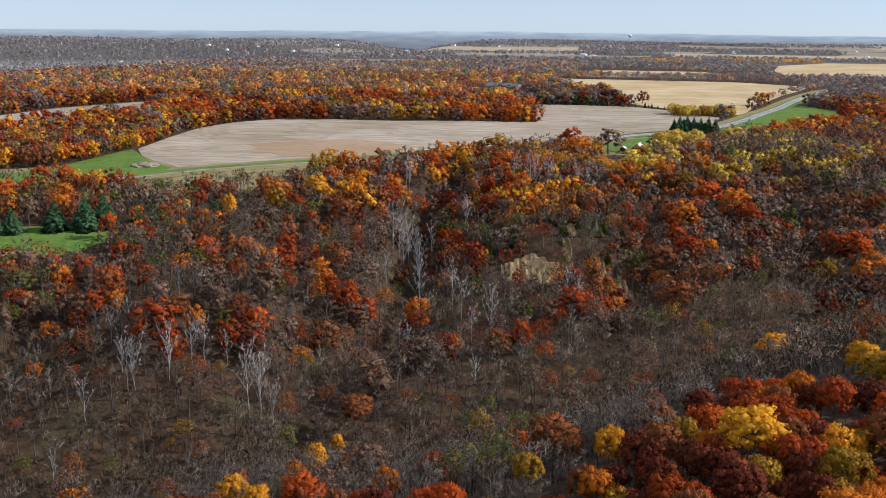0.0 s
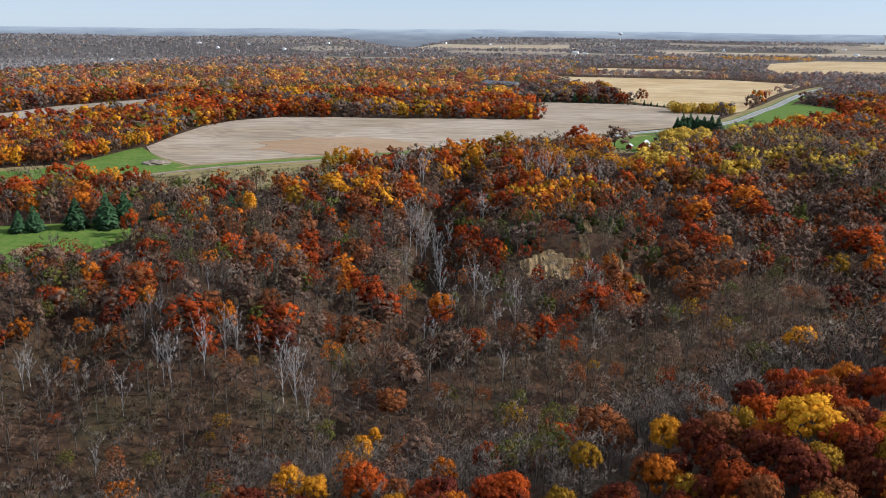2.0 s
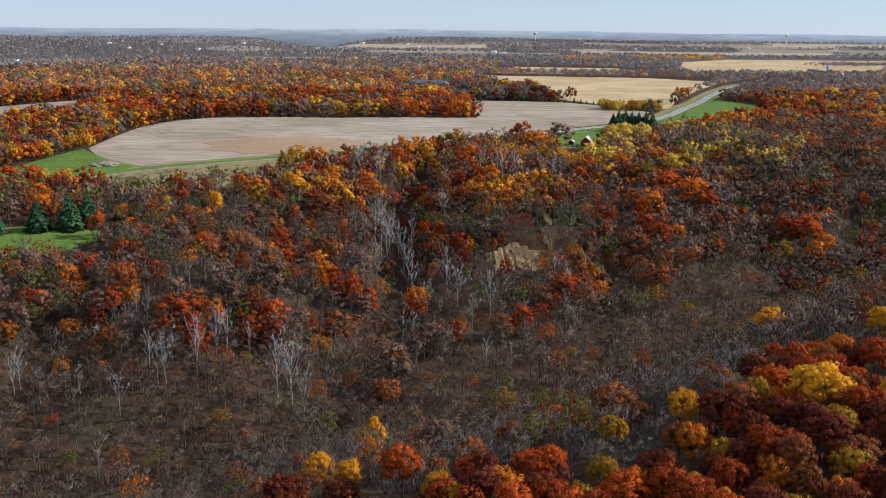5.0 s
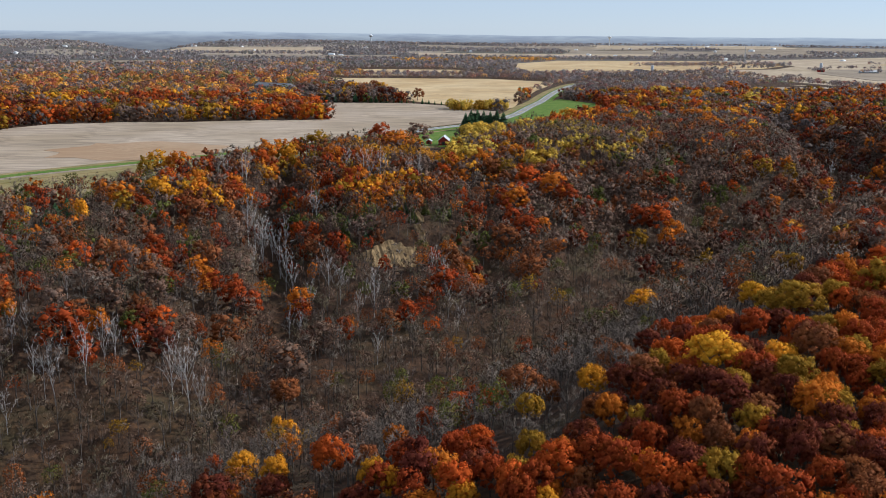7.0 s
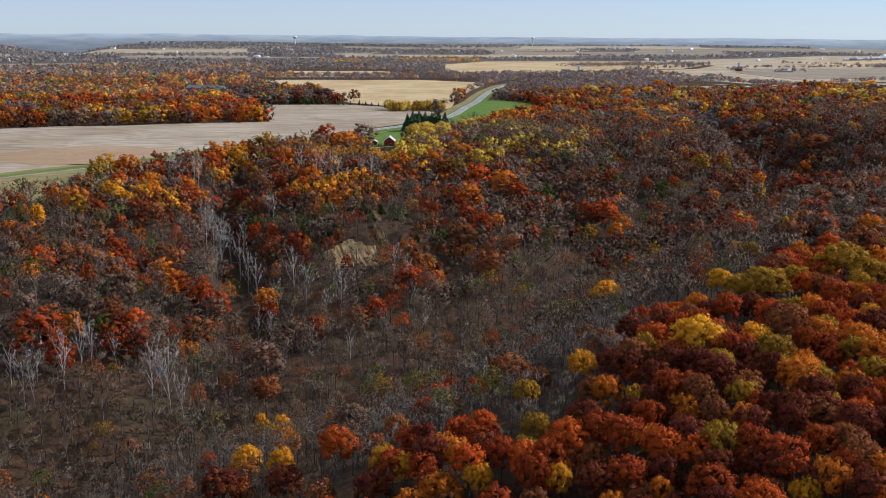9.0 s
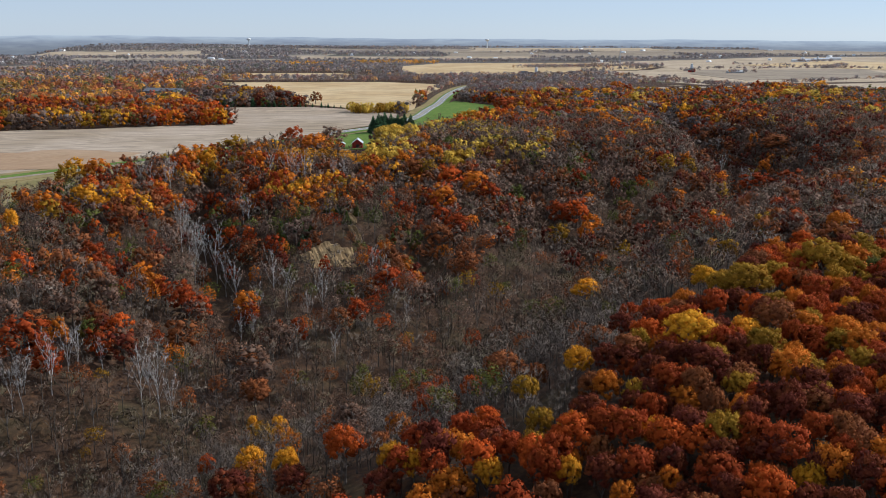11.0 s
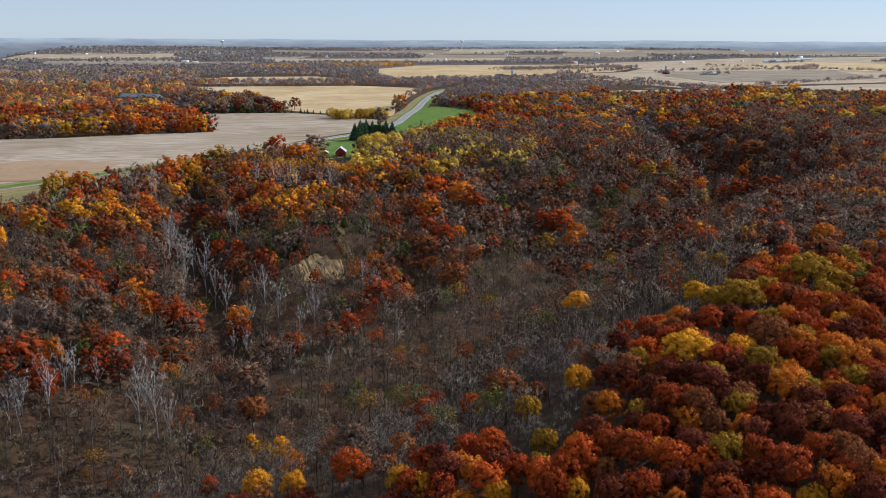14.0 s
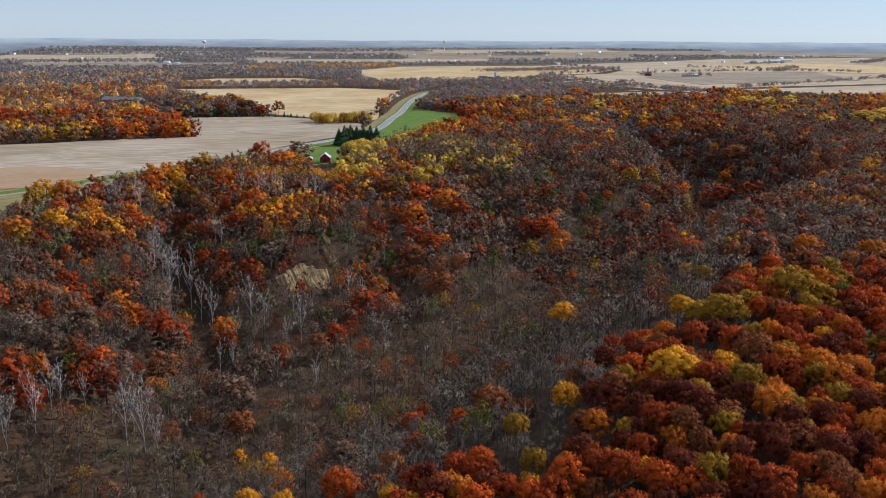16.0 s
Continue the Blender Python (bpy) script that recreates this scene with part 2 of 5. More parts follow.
def inside(poly, x, y):
    x, y = np.asarray(x, float), np.asarray(y, float)
    hit = np.zeros(x.shape, bool)
    for (x0, y0), (x1, y1) in zip(poly, poly[1:] + poly[:1]):
        if y0 == y1:
            continue
        hit ^= ((y0 > y) != (y1 > y)) & (x < (x1 - x0) * (y - y0) / (y1 - y0) + x0)
    return hit


def smooth_line(pts, n=8):
    """A Catmull-Rom line through the points."""
    p = [Vector(q) for q in pts]
    p = [p[0] * 2 - p[1]] + p + [p[-1] * 2 - p[-2]]
    out = []
    for i in range(1, len(p) - 2):
        a, b, c, d = p[i - 1:i + 3]
        for k in range(n):
            t = k / n
            out.append(0.5 * ((2 * b) + (c - a) * t + (2 * a - 5 * b + 4 * c - d) * t * t + (3 * b - a - 3 * c + d) * t ** 3))
    return out + [p[-2]]


# ---- ground: one sheet to the horizon ----
def spread(lo, hi, step, far, grow=1.22):
    v = list(np.arange(lo, hi + 1, step))
    s = step
    while v[-1] < far:
        s = min(s * grow, 160)
        v.append(v[-1] + s)
    s, w = step, [v[0]]
    while w[-1] > -far:
        s = min(s * grow, 160)
        w.append(w[-1] - s)
    return np.array(w[:0:-1] + v)


gx, gy = spread(-300, 640, 5.0, 4950), spread(20, 760, 5.0, 4950)
GX, GY = np.meshgrid(gx, gy)
GZ = ground_z(GX, GY)
idx = np.arange(GX.size).reshape(GX.shape)
quads = np.stack([idx[:-1, :-1], idx[:-1, 1:], idx[1:, 1:], idx[1:, :-1]], -1).reshape(-1, 4)
keep = (np.hypot(GX, GY) < 4900)[:-1, :-1].ravel()


def ground_material():
    """Leaf litter under the woods; far off a patchwork of bare woods, stubble and pasture."""
    m, n, l, b = nodes_of("woodland_floor")
    geo = n.new("ShaderNodeNewGeometry")
    small = noise_node(n, l, 0.4, 8, geo.outputs["Position"], 0.75)
    mid = noise_node(n, l, 0.03, 5, geo.outputs["Position"])
    col = ramp_node(n, l, small.outputs[0], [(0.3, (0.026, 0.016, 0.011)), (0.5, (0.063, 0.037, 0.023)), (0.68, (0.13, 0.068, 0.032))]).outputs[0]
    green = ramp_node(n, l, mid.outputs[0], [(0.5, (0, 0, 0)), (0.72, (0.45, 0.45, 0.45))])
    col = mix_node(n, l, green.outputs[0], col, (0.06, 0.062, 0.026))
    cell = n.new("ShaderNodeTexVoronoi")
    cell.inputs["Scale"].default_value = 0.0026
    mp = n.new("ShaderNodeMapping")
    mp.inputs["Scale"].default_value = (0.8, 1.3, 0)
    l.new(geo.outputs["Position"], mp.inputs["Vector"])
    l.new(mp.outputs[0], cell.inputs["Vector"])
    sep = n.new("ShaderNodeSeparateColor")
    l.new(cell.outputs["Color"], sep.inputs[0])
    far = ramp_node(n, l, sep.outputs[0], [(0.0, (0.1, 0.088, 0.08)), (0.35, (0.12, 0.104, 0.092)), (0.62, (0.3, 0.25, 0.19)), (0.7, (0.11, 0.1, 0.08)), (0.88, (0.34, 0.28, 0.21))])
    far.color_ramp.interpolation = "CONSTANT"
    sp = n.new("ShaderNodeSeparateXYZ")
    l.new(geo.outputs["Position"], sp.inputs[0])
    mr = n.new("ShaderNodeMapRange")
    mr.inputs[1].default_value, mr.inputs[2].default_value = 2300, 2400
    l.new(sp.outputs[1], mr.inputs[0])
    col = mix_node(n, l, mr.outputs[0], col, far.outputs[0])
    low = n.new("ShaderNodeMapRange")                # pale reed beds of the river flats
    low.inputs[1].default_value, low.inputs[2].default_value = -38, -50
    l.new(sp.outputs[2], low.inputs[0])
    out_there = n.new("ShaderNodeMapRange")
    out_there.inputs[1].default_value, out_there.inputs[2].default_value = 1300, 1400
    l.new(sp.outputs[1], out_there.inputs[0])
    both = n.new("ShaderNodeMath")
    both.operation = "MULTIPLY"
    l.new(low.outputs[0], both.inputs[0])
    l.new(out_there.outputs[0], both.inputs[1])
    reed = ramp_node(n, l, mid.outputs[0], [(0.4, (0.19, 0.18, 0.165)), (0.62, (0.31, 0.29, 0.255))])
    col = mix_node(n, l, both.outputs[0], col, reed.outputs[0])
    l.new(col, b.inputs["Base Color"])
    b.inputs["Roughness"].default_value = 0.95
    b.inputs["Specular IOR Level"].default_value = 0.1
    bump_node(n, l, small.outputs[0], 0.6, 0.6, b)
    return m


ground = new("ground", soup("ground", np.c_[GX.ravel(), GY.ravel(), GZ.ravel()], quads[keep], ground_material(), smooth=True))
tagged(ground, "brown leaf-littered woodland floor of plateau and wooded valley", "ground", kind="structure")

# ---- fields, lawns, road ----
FIELDS = {}
FIELDS["stubble"] = [(-228, 690), (-214, 655), (-198, 630), (-173, 601), (-146, 620), (-111, 641), (-60, 668), (0, 700), (70, 742), (130, 792), (180, 832), (228, 866), (268, 915), (293, 976), (265, 1055), (222, 1109), (134, 1132), (104, 1120), (100, 1010), (94, 915), (9, 924), (-46, 916), (-103, 926), (-169, 918), (-202, 886), (-220, 833), (-226, 760)]
FIELDS["gold"] = [(236, 1140), (272, 1066), (298, 992), (335, 1028), (378, 1125), (430, 1225), (480, 1318), (530, 1400), (575, 1480), (590, 1530), (513, 1640), (215, 1712), (186, 1640), (200, 1400), (225, 1220)]
FIELDS["gold_far"] = [(640, 1770), (859, 1740), (1060, 1800), (1160, 1960), (1360, 2010), (1560, 2190), (1530, 2540), (1402, 2560), (1061, 2600), (852, 2380), (700, 2000)]
FIELDS["tan"] = [(1050, 1500), (1065, 1330), (1035, 1200), (985, 1060), (1040, 975), (1210, 905), (1700, 1030), (2700, 1700), (3600, 2300), (3300, 2700), (2600, 2850), (1900, 2680), (1560, 2560), (1590, 2180), (1380, 1980), (1200, 1940), (1120, 1780)]
FIELDS["small"] = [(800, 1270), (880, 1345), (1010, 1390), (1035, 1330), (1005, 1200), (950, 1040), (860, 1060)]
FIELDS["strip"] = [(-392, 760), (-356, 850), (-305, 940), (-300, 1010), (-333, 1070), (-345, 1142), (-424, 1023), (-452, 915)]
FIELDS["strip_far"] = [(260, 1800), (400, 1780), (540, 1760), (600, 1800), (560, 2020), (380, 2060), (280, 2000)]
FIELDS["meadow"] = [(-340, 552), (-266, 572), (-250, 600), (-240, 650), (-232, 690), (-214, 655), (-200, 628), (-176, 598), (-186, 568), (-215, 560), (-240, 545), (-340, 515)]
FIELDS["lawn"] = [(-225, 432), (-202, 438), (-178, 440), (-150, 440), (-136, 430), (-156, 414), (-168, 394), (-168, 376), (-178, 369), (-190, 373), (-215, 376), (-228, 400)]
FIELDS["farm_grass"] = [(138, 668), (180, 690), (230, 760), (300, 838), (380, 880), (420, 930), (455, 1050), (440, 1140), (400, 1085), (352, 1005), (300, 915), (246, 838), (200, 806), (150, 770), (120, 720)]
FIELDS["pasture"] = [(900, 1640), (1060, 1560), (1130, 1500), (1170, 1440), (1110, 1420), (1000, 1510), (880, 1590)]
for k, (cx, cy, w, d, turn) in enumerate([(-170, 2420, 130, 300, -8), (330, 2930, 330, 330, 10), (1180, 3050, 460, 380, 14), (1900, 3250, 520, 420, 20),
                                         (2700, 3350, 560, 420, 30), (150, 3650, 420, 420, 0), (3350, 3000, 520, 480, 42), (1500, 3900, 560, 380, 16),
                                         (2250, 3850, 460, 330, 25)]):
    ca, sa = math.cos(radians(-turn)), math.sin(radians(-turn))
    d *= 0.62
    FIELDS["plain%d" % k] = [(cx + u * w * ca - v * d * sa, cy + u * w * sa + v * d * ca) for u, v in ((-1, -0.9), (0.2, -1), (1, -0.85), (0.9, 0.2), (1, 1), (-0.3, 0.9), (-1, 1), (-0.9, 0))]
FIELD_LOOK = {
    "stubble": (STUBBLE, "harvested field of grey-tan stubble with curved rows", "field"),
    "gold": (GOLD_FIELD, "golden harvested grain field", "field"),
    "gold_far": (GOLD_FIELD, "golden harvested grain field behind a tree line", "field"),
    "tan": (TAN_FIELD, "wide tan stubble fields of the plateau", "field"),
    "small": (TAN_FIELD, "small tan field enclosed by woods", "field"),
    "strip": (STUBBLE_B, "narrow pale stubble field between woods", "field"),
    "strip_far": (GOLD_FIELD, "narrow golden field behind a tree line", "field"),
    "meadow": (GRASS, "bright green meadow beside the stubble field", "meadow"),
    "lawn": (GRASS, "green mown clearing among spruces and trees", "lawn"),
    "farm_grass": (GRASS, "bright green grass between farmyard and road", "lawn"),
    "pasture": (GRASS, "green pasture in front of a distant farm", "pasture"),
}


def sheet(name, poly, mat, label, category, up):
    """A thin sheet of land that follows the ground, with an edge reaching into it."""
    bm = bmesh.new()
    vs = [bm.verts.new((x, y, 0)) for x, y in poly]
    bm.faces.new(vs)
    bmesh.ops.triangulate(bm, faces=bm.faces[:])
    for _ in range(3):
        long_edges = [ed for ed in bm.edges if ed.calc_length() > 24]
        if not long_edges or len(bm.verts) > 6000:
            break
        bmesh.ops.subdivide_edges(bm, edges=long_edges, cuts=2)
        bmesh.ops.triangulate(bm, faces=bm.faces[:])
    co = np.array([v.co[:] for v in bm.verts])
    for v, z in zip(bm.verts, ground_z(co[:, 0], co[:, 1])):
        v.co.z = z + up
    ring = [ed for ed in bm.edges if ed.is_boundary]
    geom = bmesh.ops.extrude_edge_only(bm, edges=ring)["geom"]
    for g in geom:
        if isinstance(g, bmesh.types.BMVert):
            g.co.z -= up + 1.0
    bmesh.ops.recalc_face_normals(bm, faces=bm.faces[:])
    ob = new(name, bm_mesh(name, bm, mat))
    return tagged(ob, label, category, kind="structure")


for i, (key, poly) in enumerate(FIELDS.items()):
    mat, label, cat = FIELD_LOOK.get(key, ((FAR_FIELD, TAN_FIELD, FAR_FIELD)[i % 3], "far harvested field on the open plain", "field"))
    sheet(cat, [Vector(p) for p in poly], mat, label, cat, 0.9 + 0.2 * (i % 7) if key.startswith("plain") else 0.35 + 0.05 * (i % 5))
sheet("field_soil", [(-85 + 62 * math.cos(k * 0.2618) * (1 + 0.16 * math.sin(k * 1.9)), 706 + 52 * math.sin(k * 0.2618) * (1 + 0.14 * math.cos(k * 2.3))) for k in range(24)], SOIL, "bare brown soil patch in the stubble field", "field", 0.5)

sheet("field", [(1250, 1480), (1720, 1480), (2020, 1880), (1500, 1940), (1330, 1760)], FAR_FIELD, "darker ploughed strip of the wide tan fields", "field", 1.1)
sheet("field", [(2100, 1720), (2700, 2080), (2520, 2500), (1900, 2240)], GOLD_FIELD, "golden strip of the wide tan fields", "field", 1.1)
WATER = surface("river_water", (0.12, 0.16, 0.2), (0.16, 0.2, 0.24), 0.01, rough=0.12, bump=0.05)
sheet("water", [(-1260, 3200), (-1090, 3240), (-1040, 3330), (-1200, 3330)], WATER, "pale still water of the distant river", "river", 0.8)

ROAD = [(120, 760), (160, 800), (200, 828), (246, 862), (298, 930), (350, 1020), (398, 1100), (446, 1190), (496, 1280), (545, 1360),
        (592, 1430), (650, 1490), (730, 1540), (840, 1600), (960, 1640), (1100, 1700)]
LANE = [(-420, 470), (-300, 505), (-240, 528), (-188, 560), (-150, 592), (-105, 618), (-50, 648), (0, 675), (60, 718), (120, 760)]


def ribbon(pts, half, up, off=0.0):
    line = smooth_line([(x, y, 0) for x, y in pts])
    rows = []
    for i, p in enumerate(line):
        d = (line[min(i + 1, len(line) - 1)] - line[max(i - 1, 0)]).normalized()
        nrm = Vector((-d.y, d.x, 0))
        rows.append([p + nrm * (off - half), p + nrm * (off + half)])
    bm = bmesh.new()
    prev = None
    for l, r in rows:
        z = max(float(ground_z(l.x, l.y)), float(ground_z(r.x, r.y))) + up
        vs = [bm.verts.new((l.x, l.y, z - 1.0 - up)), bm.verts.new((l.x, l.y, z)), bm.verts.new((r.x, r.y, z)), bm.verts.new((r.x, r.y, z - 1.0 - up))]
        if prev:
            for k in range(3):
                bm.faces.new((prev[k], prev[k + 1], vs[k + 1], vs[k]))
        prev = vs
    bmesh.ops.recalc_face_normals(bm, faces=bm.faces[:])
    return bm


dry_verge = new("road_verge", bm_mesh("road_verge", ribbon(ROAD[3:], 8, 0.45, 10), DRY_GRASS))
tagged(dry_verge, "dry tan grass verge of the country road", "verge", kind="structure")
verge = new("road_verge", bm_mesh("road_verge", ribbon(ROAD[1:], 10, 0.5, -2), GRASS))
tagged(verge, "green grass verge of the country road", "verge", kind="structure")
road = new("road", bm_mesh("road", ribbon(ROAD, 5.2, 0.75), ASPHALT))
tagged(road, "pale worn asphalt country road with painted lines", "road", kind="structure")
for off, mat, nm in ((-3.6, PAINT_WHITE, "edge_line"), (3.6, PAINT_WHITE, "edge_line"), (0.0, PAINT_YELLOW, "centre_line")):
    part(nm, bm_mesh(nm, ribbon(ROAD, 0.12, 0.79, off), mat), road)
lane_verge = new("lane_verge", bm_mesh("lane_verge", ribbon(LANE, 13, 0.45), DRY_GRASS))
tagged(lane_verge, "dry grass strip along the farm lane", "verge", kind="structure")
lane_green = new("lane_grass", bm_mesh("lane_grass", ribbon(LANE[3:], 4.5, 0.6, 8), GRASS))
tagged(lane_green, "green grass strip between lane and field", "verge", kind="structure")
lane = new("farm_lane", bm_mesh("farm_lane", ribbon(LANE, 2.6, 0.65), DIRT))
tagged(lane, "rutted dirt farm lane at the field's edge", "lane", kind="structure")

# ---- trees ----
RS = np.random.RandomState


def rand_unit(rs, n):
    v = rs.normal(size=(n, 3))
    return v / np.linalg.norm(v, axis=1, keepdims=True)


def tube(p0, p1, r0, r1, sides=5):
    """A tapered limb: vertices and triangles."""
    p0, p1 = np.array(p0, float), np.array(p1, float)
    d = p1 - p0
    d /= np.linalg.norm(d) + 1e-9
    u = np.cross(d, [0.3, 0.9, 0.2])
    u /= np.linalg.norm(u) + 1e-9
    w = np.cross(d, u)
    a = np.arange(sides) * 2 * math.pi / sides
    ring = np.cos(a)[:, None] * u + np.sin(a)[:, None] * w
    v = np.r_[p0 + ring * r0, p1 + ring * r1]
    i = np.arange(sides)
    j = (i + 1) % sides
    f = np.r_[np.c_[i, j, sides + j], np.c_[i, sides + j, sides + i]]
    return v, f


def join(bits):
    vs, fs, k = [], [], 0
    for v, f in bits:
        vs.append(v)
        fs.append(f + k)
        k += len(v)
    return np.concatenate(vs), np.concatenate(fs)


def bent(rs, p0, p1, r0, r1, sag, n=3, sides=5):
    """A limb in n pieces, slightly crooked."""
    p0, p1 = np.array(p0, float), np.array(p1, float)
    pts = [p0 + (p1 - p0) * t for t in np.linspace(0, 1, n + 1)]
    for i in range(1, n):
        pts[i] = pts[i] + rs.normal(size=3) * sag
    rr = np.linspace(r0, r1, n + 1)
    return [tube(pts[i], pts[i + 1], rr[i], rr[i + 1], sides) for i in range(n)]


def leaf_tris(rs, centres, normals, size):
    """One ragged triangle of leaves at each centre, turned about its normal."""
    n = len(centres)
    u = np.cross(normals, rand_unit(rs, n))
    u /= np.linalg.norm(u, axis=1, keepdims=True) + 1e-9
    w = np.cross(normals, u)
    s = size * rs.uniform(0.6, 1.35, (n, 1))
    v = np.empty((n, 3, 3))
    for k in range(3):
        a = 2 * math.pi * k / 3 + rs.uniform(-0.5, 0.5, (n, 1))
        v[:, k] = centres + s * (np.cos(a) * u + np.sin(a) * w) * rs.uniform(0.6, 1.1, (n, 1))
    return v.reshape(-1, 3), np.arange(3 * n).reshape(-1, 3)


def unit(v):
    return v / (np.linalg.norm(v, axis=1, keepdims=True) + 1e-9)


CORE_V = np.array([(1, 0, 0), (0, 1, 0), (-1, 0, 0), (0, -1, 0), (0, 0, 1), (0, 0, -1)], float)     # dense inside of a bough
CORE_F = np.array([(0, 1, 4), (1, 2, 4), (2, 3, 4), (3, 0, 4), (1, 0, 5), (2, 1, 5), (3, 2, 5), (0, 3, 5)])


def crown_arrays(rs, lobes, per, size, R=5.5, low=0.3, H=15.0, lobe=0.32, flat=0.85, ragged=0.2, soft=0.7, span=1.35, core=True):
    """A domed crown of many rounded boughs, each dense within and a loose shell of leaf sprays without, with gaps between.
    Gives vertices, faces and the way each spray faces."""
    c, nr, ly, inner, cly = [], [], [], [], []
    ch = H * (1 - low)
    mid = np.array([0, 0, H * low + ch * 0.42])
    lean, skew = rs.uniform(0, 6.283), rs.uniform(0.05, 0.25)
    for k in range(lobes):
        a = k * 2.39996 + rs.uniform(-0.4, 0.4)
        up = 1.0 - span * (k + 0.5) / lobes
        out = math.sqrt(max(0.0, 1 - up * up))
        reach = rs.uniform(0.7, 1.04) if k % 5 else rs.uniform(0.3, 0.6)
        way = np.array([out * math.cos(a), out * math.sin(a), up])
        ctr = mid + way * reach * np.array([R * 0.82, R * 0.82, ch * 0.46])
        ctr[:2] *= 1 + skew * math.cos(a - lean) + 0.12 * math.sin(3 * a + lean)
        lr = R * lobe * rs.uniform(0.65, 1.35)
        d = rand_unit(rs, per)
        back = (d @ way) < -0.1
        d[back] = unit(d[back] - 2 * (d[back] @ way)[:, None] * way)
        p = ctr + d * lr * rs.uniform(1.0 - ragged, 1.08, (per, 1)) * np.array([1, 1, flat])
        c.append(p)
        nr.append(unit(d + rs.normal(size=(per, 3)) * (ragged + 0.15)))
        ly.append(unit(d * soft + way * 0.3 + rs.normal(size=(per, 3)) * 0.18 + np.array([0, 0, 0.1])))
        if core:
            turn = math.cos(a) * CORE_V + math.sin(a) * np.cross([0, 0, 1], CORE_V) + (1 - math.cos(a)) * CORE_V * np.array([0, 0, 1])
            inner.append((ctr + turn * lr * rs.uniform(0.55, 0.85, (6, 1)) * np.array([1, 1, flat]), CORE_F))
            cly.append(unit(turn * soft + way * 0.4 + rs.normal(size=(6, 3)) * 0.2))
    v, f = leaf_tris(rs, np.concatenate(c), np.concatenate(nr), size)
    ways = np.repeat(np.concatenate(ly), 3, axis=0)
    if core:
        v, f = join([(v, f)] + inner)
        ways = np.concatenate([ways] + cly)
    return v, f, ways


def trunk_arrays(rs, H=15.0, R=5.5, low=0.38, r=0.28, limbs=5, sides=6):
    bits = bent(rs, (0, 0, -1.0), (rs.uniform(-0.3, 0.3), rs.uniform(-0.3, 0.3), H * 0.62), r * 1.25, r * 0.45, 0.12, 3, sides)
    for k in range(limbs):
        a = k * 2.4 + rs.uniform(-0.4, 0.4)
        z0 = H * (low * 0.75 + 0.06 * k)
        bits += bent(rs, (0, 0, z0), (R * 0.62 * math.cos(a), R * 0.62 * math.sin(a), z0 + H * rs.uniform(0.2, 0.36)), r * 0.5, r * 0.12, 0.3, 2, 4)
    return join(bits)


def facing(rs, tv, mid, stretch, loose=0.3):
    """Turns each triangle outwards from the middle of its crown."""
    t = tv.reshape(-1, 3, 3).copy()
    want = unit((t.mean(1) - mid) * stretch + rs.normal(size=(len(t), 3)) * loose * 3)
    turn = (np.cross(t[:, 1] - t[:, 0], t[:, 2] - t[:, 0]) * want).sum(1) < 0
    t[turn] = t[turn][:, ::-1]
    return t.reshape(-1, 3), np.arange(3 * len(t)).reshape(-1, 3), np.repeat(want, 3, axis=0)


def bare_arrays(rs, H=15.0, R=4.2, r=0.2, limbs=7, subs=5, twigs=7, first=0.4, up=0.5, tw=0.075, sides=4):
    """A leafless tree: trunk and limbs, and a haze of fine twigs."""
    wood = bent(rs, (0, 0, -1.0), (rs.uniform(-0.6, 0.6), rs.uniform(-0.6, 0.6), H * 0.86), r, r * 0.22, 0.18, 4, 5)
    tv = []
    for k in range(limbs):
        a = k * 2.39996 + rs.uniform(-0.5, 0.5)
        t = first + (0.9 - first) * (k + rs.rand()) / limbs
        z0 = H * t * 0.86
        ln = R * (1.15 - 0.55 * t) * rs.uniform(0.8, 1.2)
        tip = np.array([ln * math.cos(a), ln * math.sin(a), z0 + ln * rs.uniform(0.7, 1.3) * up * 2])
        tip[2] = min(tip[2], H)
        base = np.array([0, 0, z0])
        wood += bent(rs, base, tip, r * 0.42, r * 0.1, 0.2, 2, 3)
        for s in range(subs):
            q = base + (tip - base) * rs.uniform(0.35, 1.0)
            d = rs.normal(size=3) * 0.7 + (tip - base) / ln * 0.5 + np.array([0, 0, 0.55])
            d /= np.linalg.norm(d)
            e = q + d * ln * rs.uniform(0.3, 0.6)
            wood.append(tube(q, e, r * 0.14, r * 0.05, 3))
            o = q + (e - q) * rs.uniform(0.2, 1.0, (twigs, 1))
            td = rs.normal(size=(twigs, 3)) * 0.6 + d * 0.5 + np.array([0, 0, 0.45])
            td /= np.linalg.norm(td, axis=1, keepdims=True)
            side = np.cross(td, rand_unit(rs, twigs))
            side /= np.linalg.norm(side, axis=1, keepdims=True) + 1e-9
            L = ln * rs.uniform(0.2, 0.45, (twigs, 1))
            tv.append(np.stack([o + side * tw, o - side * tw, o + td * L], 1).reshape(-1, 3))
    tv = np.concatenate(tv)
    wv, wf = join(wood)
    return (wv, wf), facing(rs, tv, np.array([0, 0, H * 0.45]), np.array([0.8, 0.8, 1.0]), 0.1)


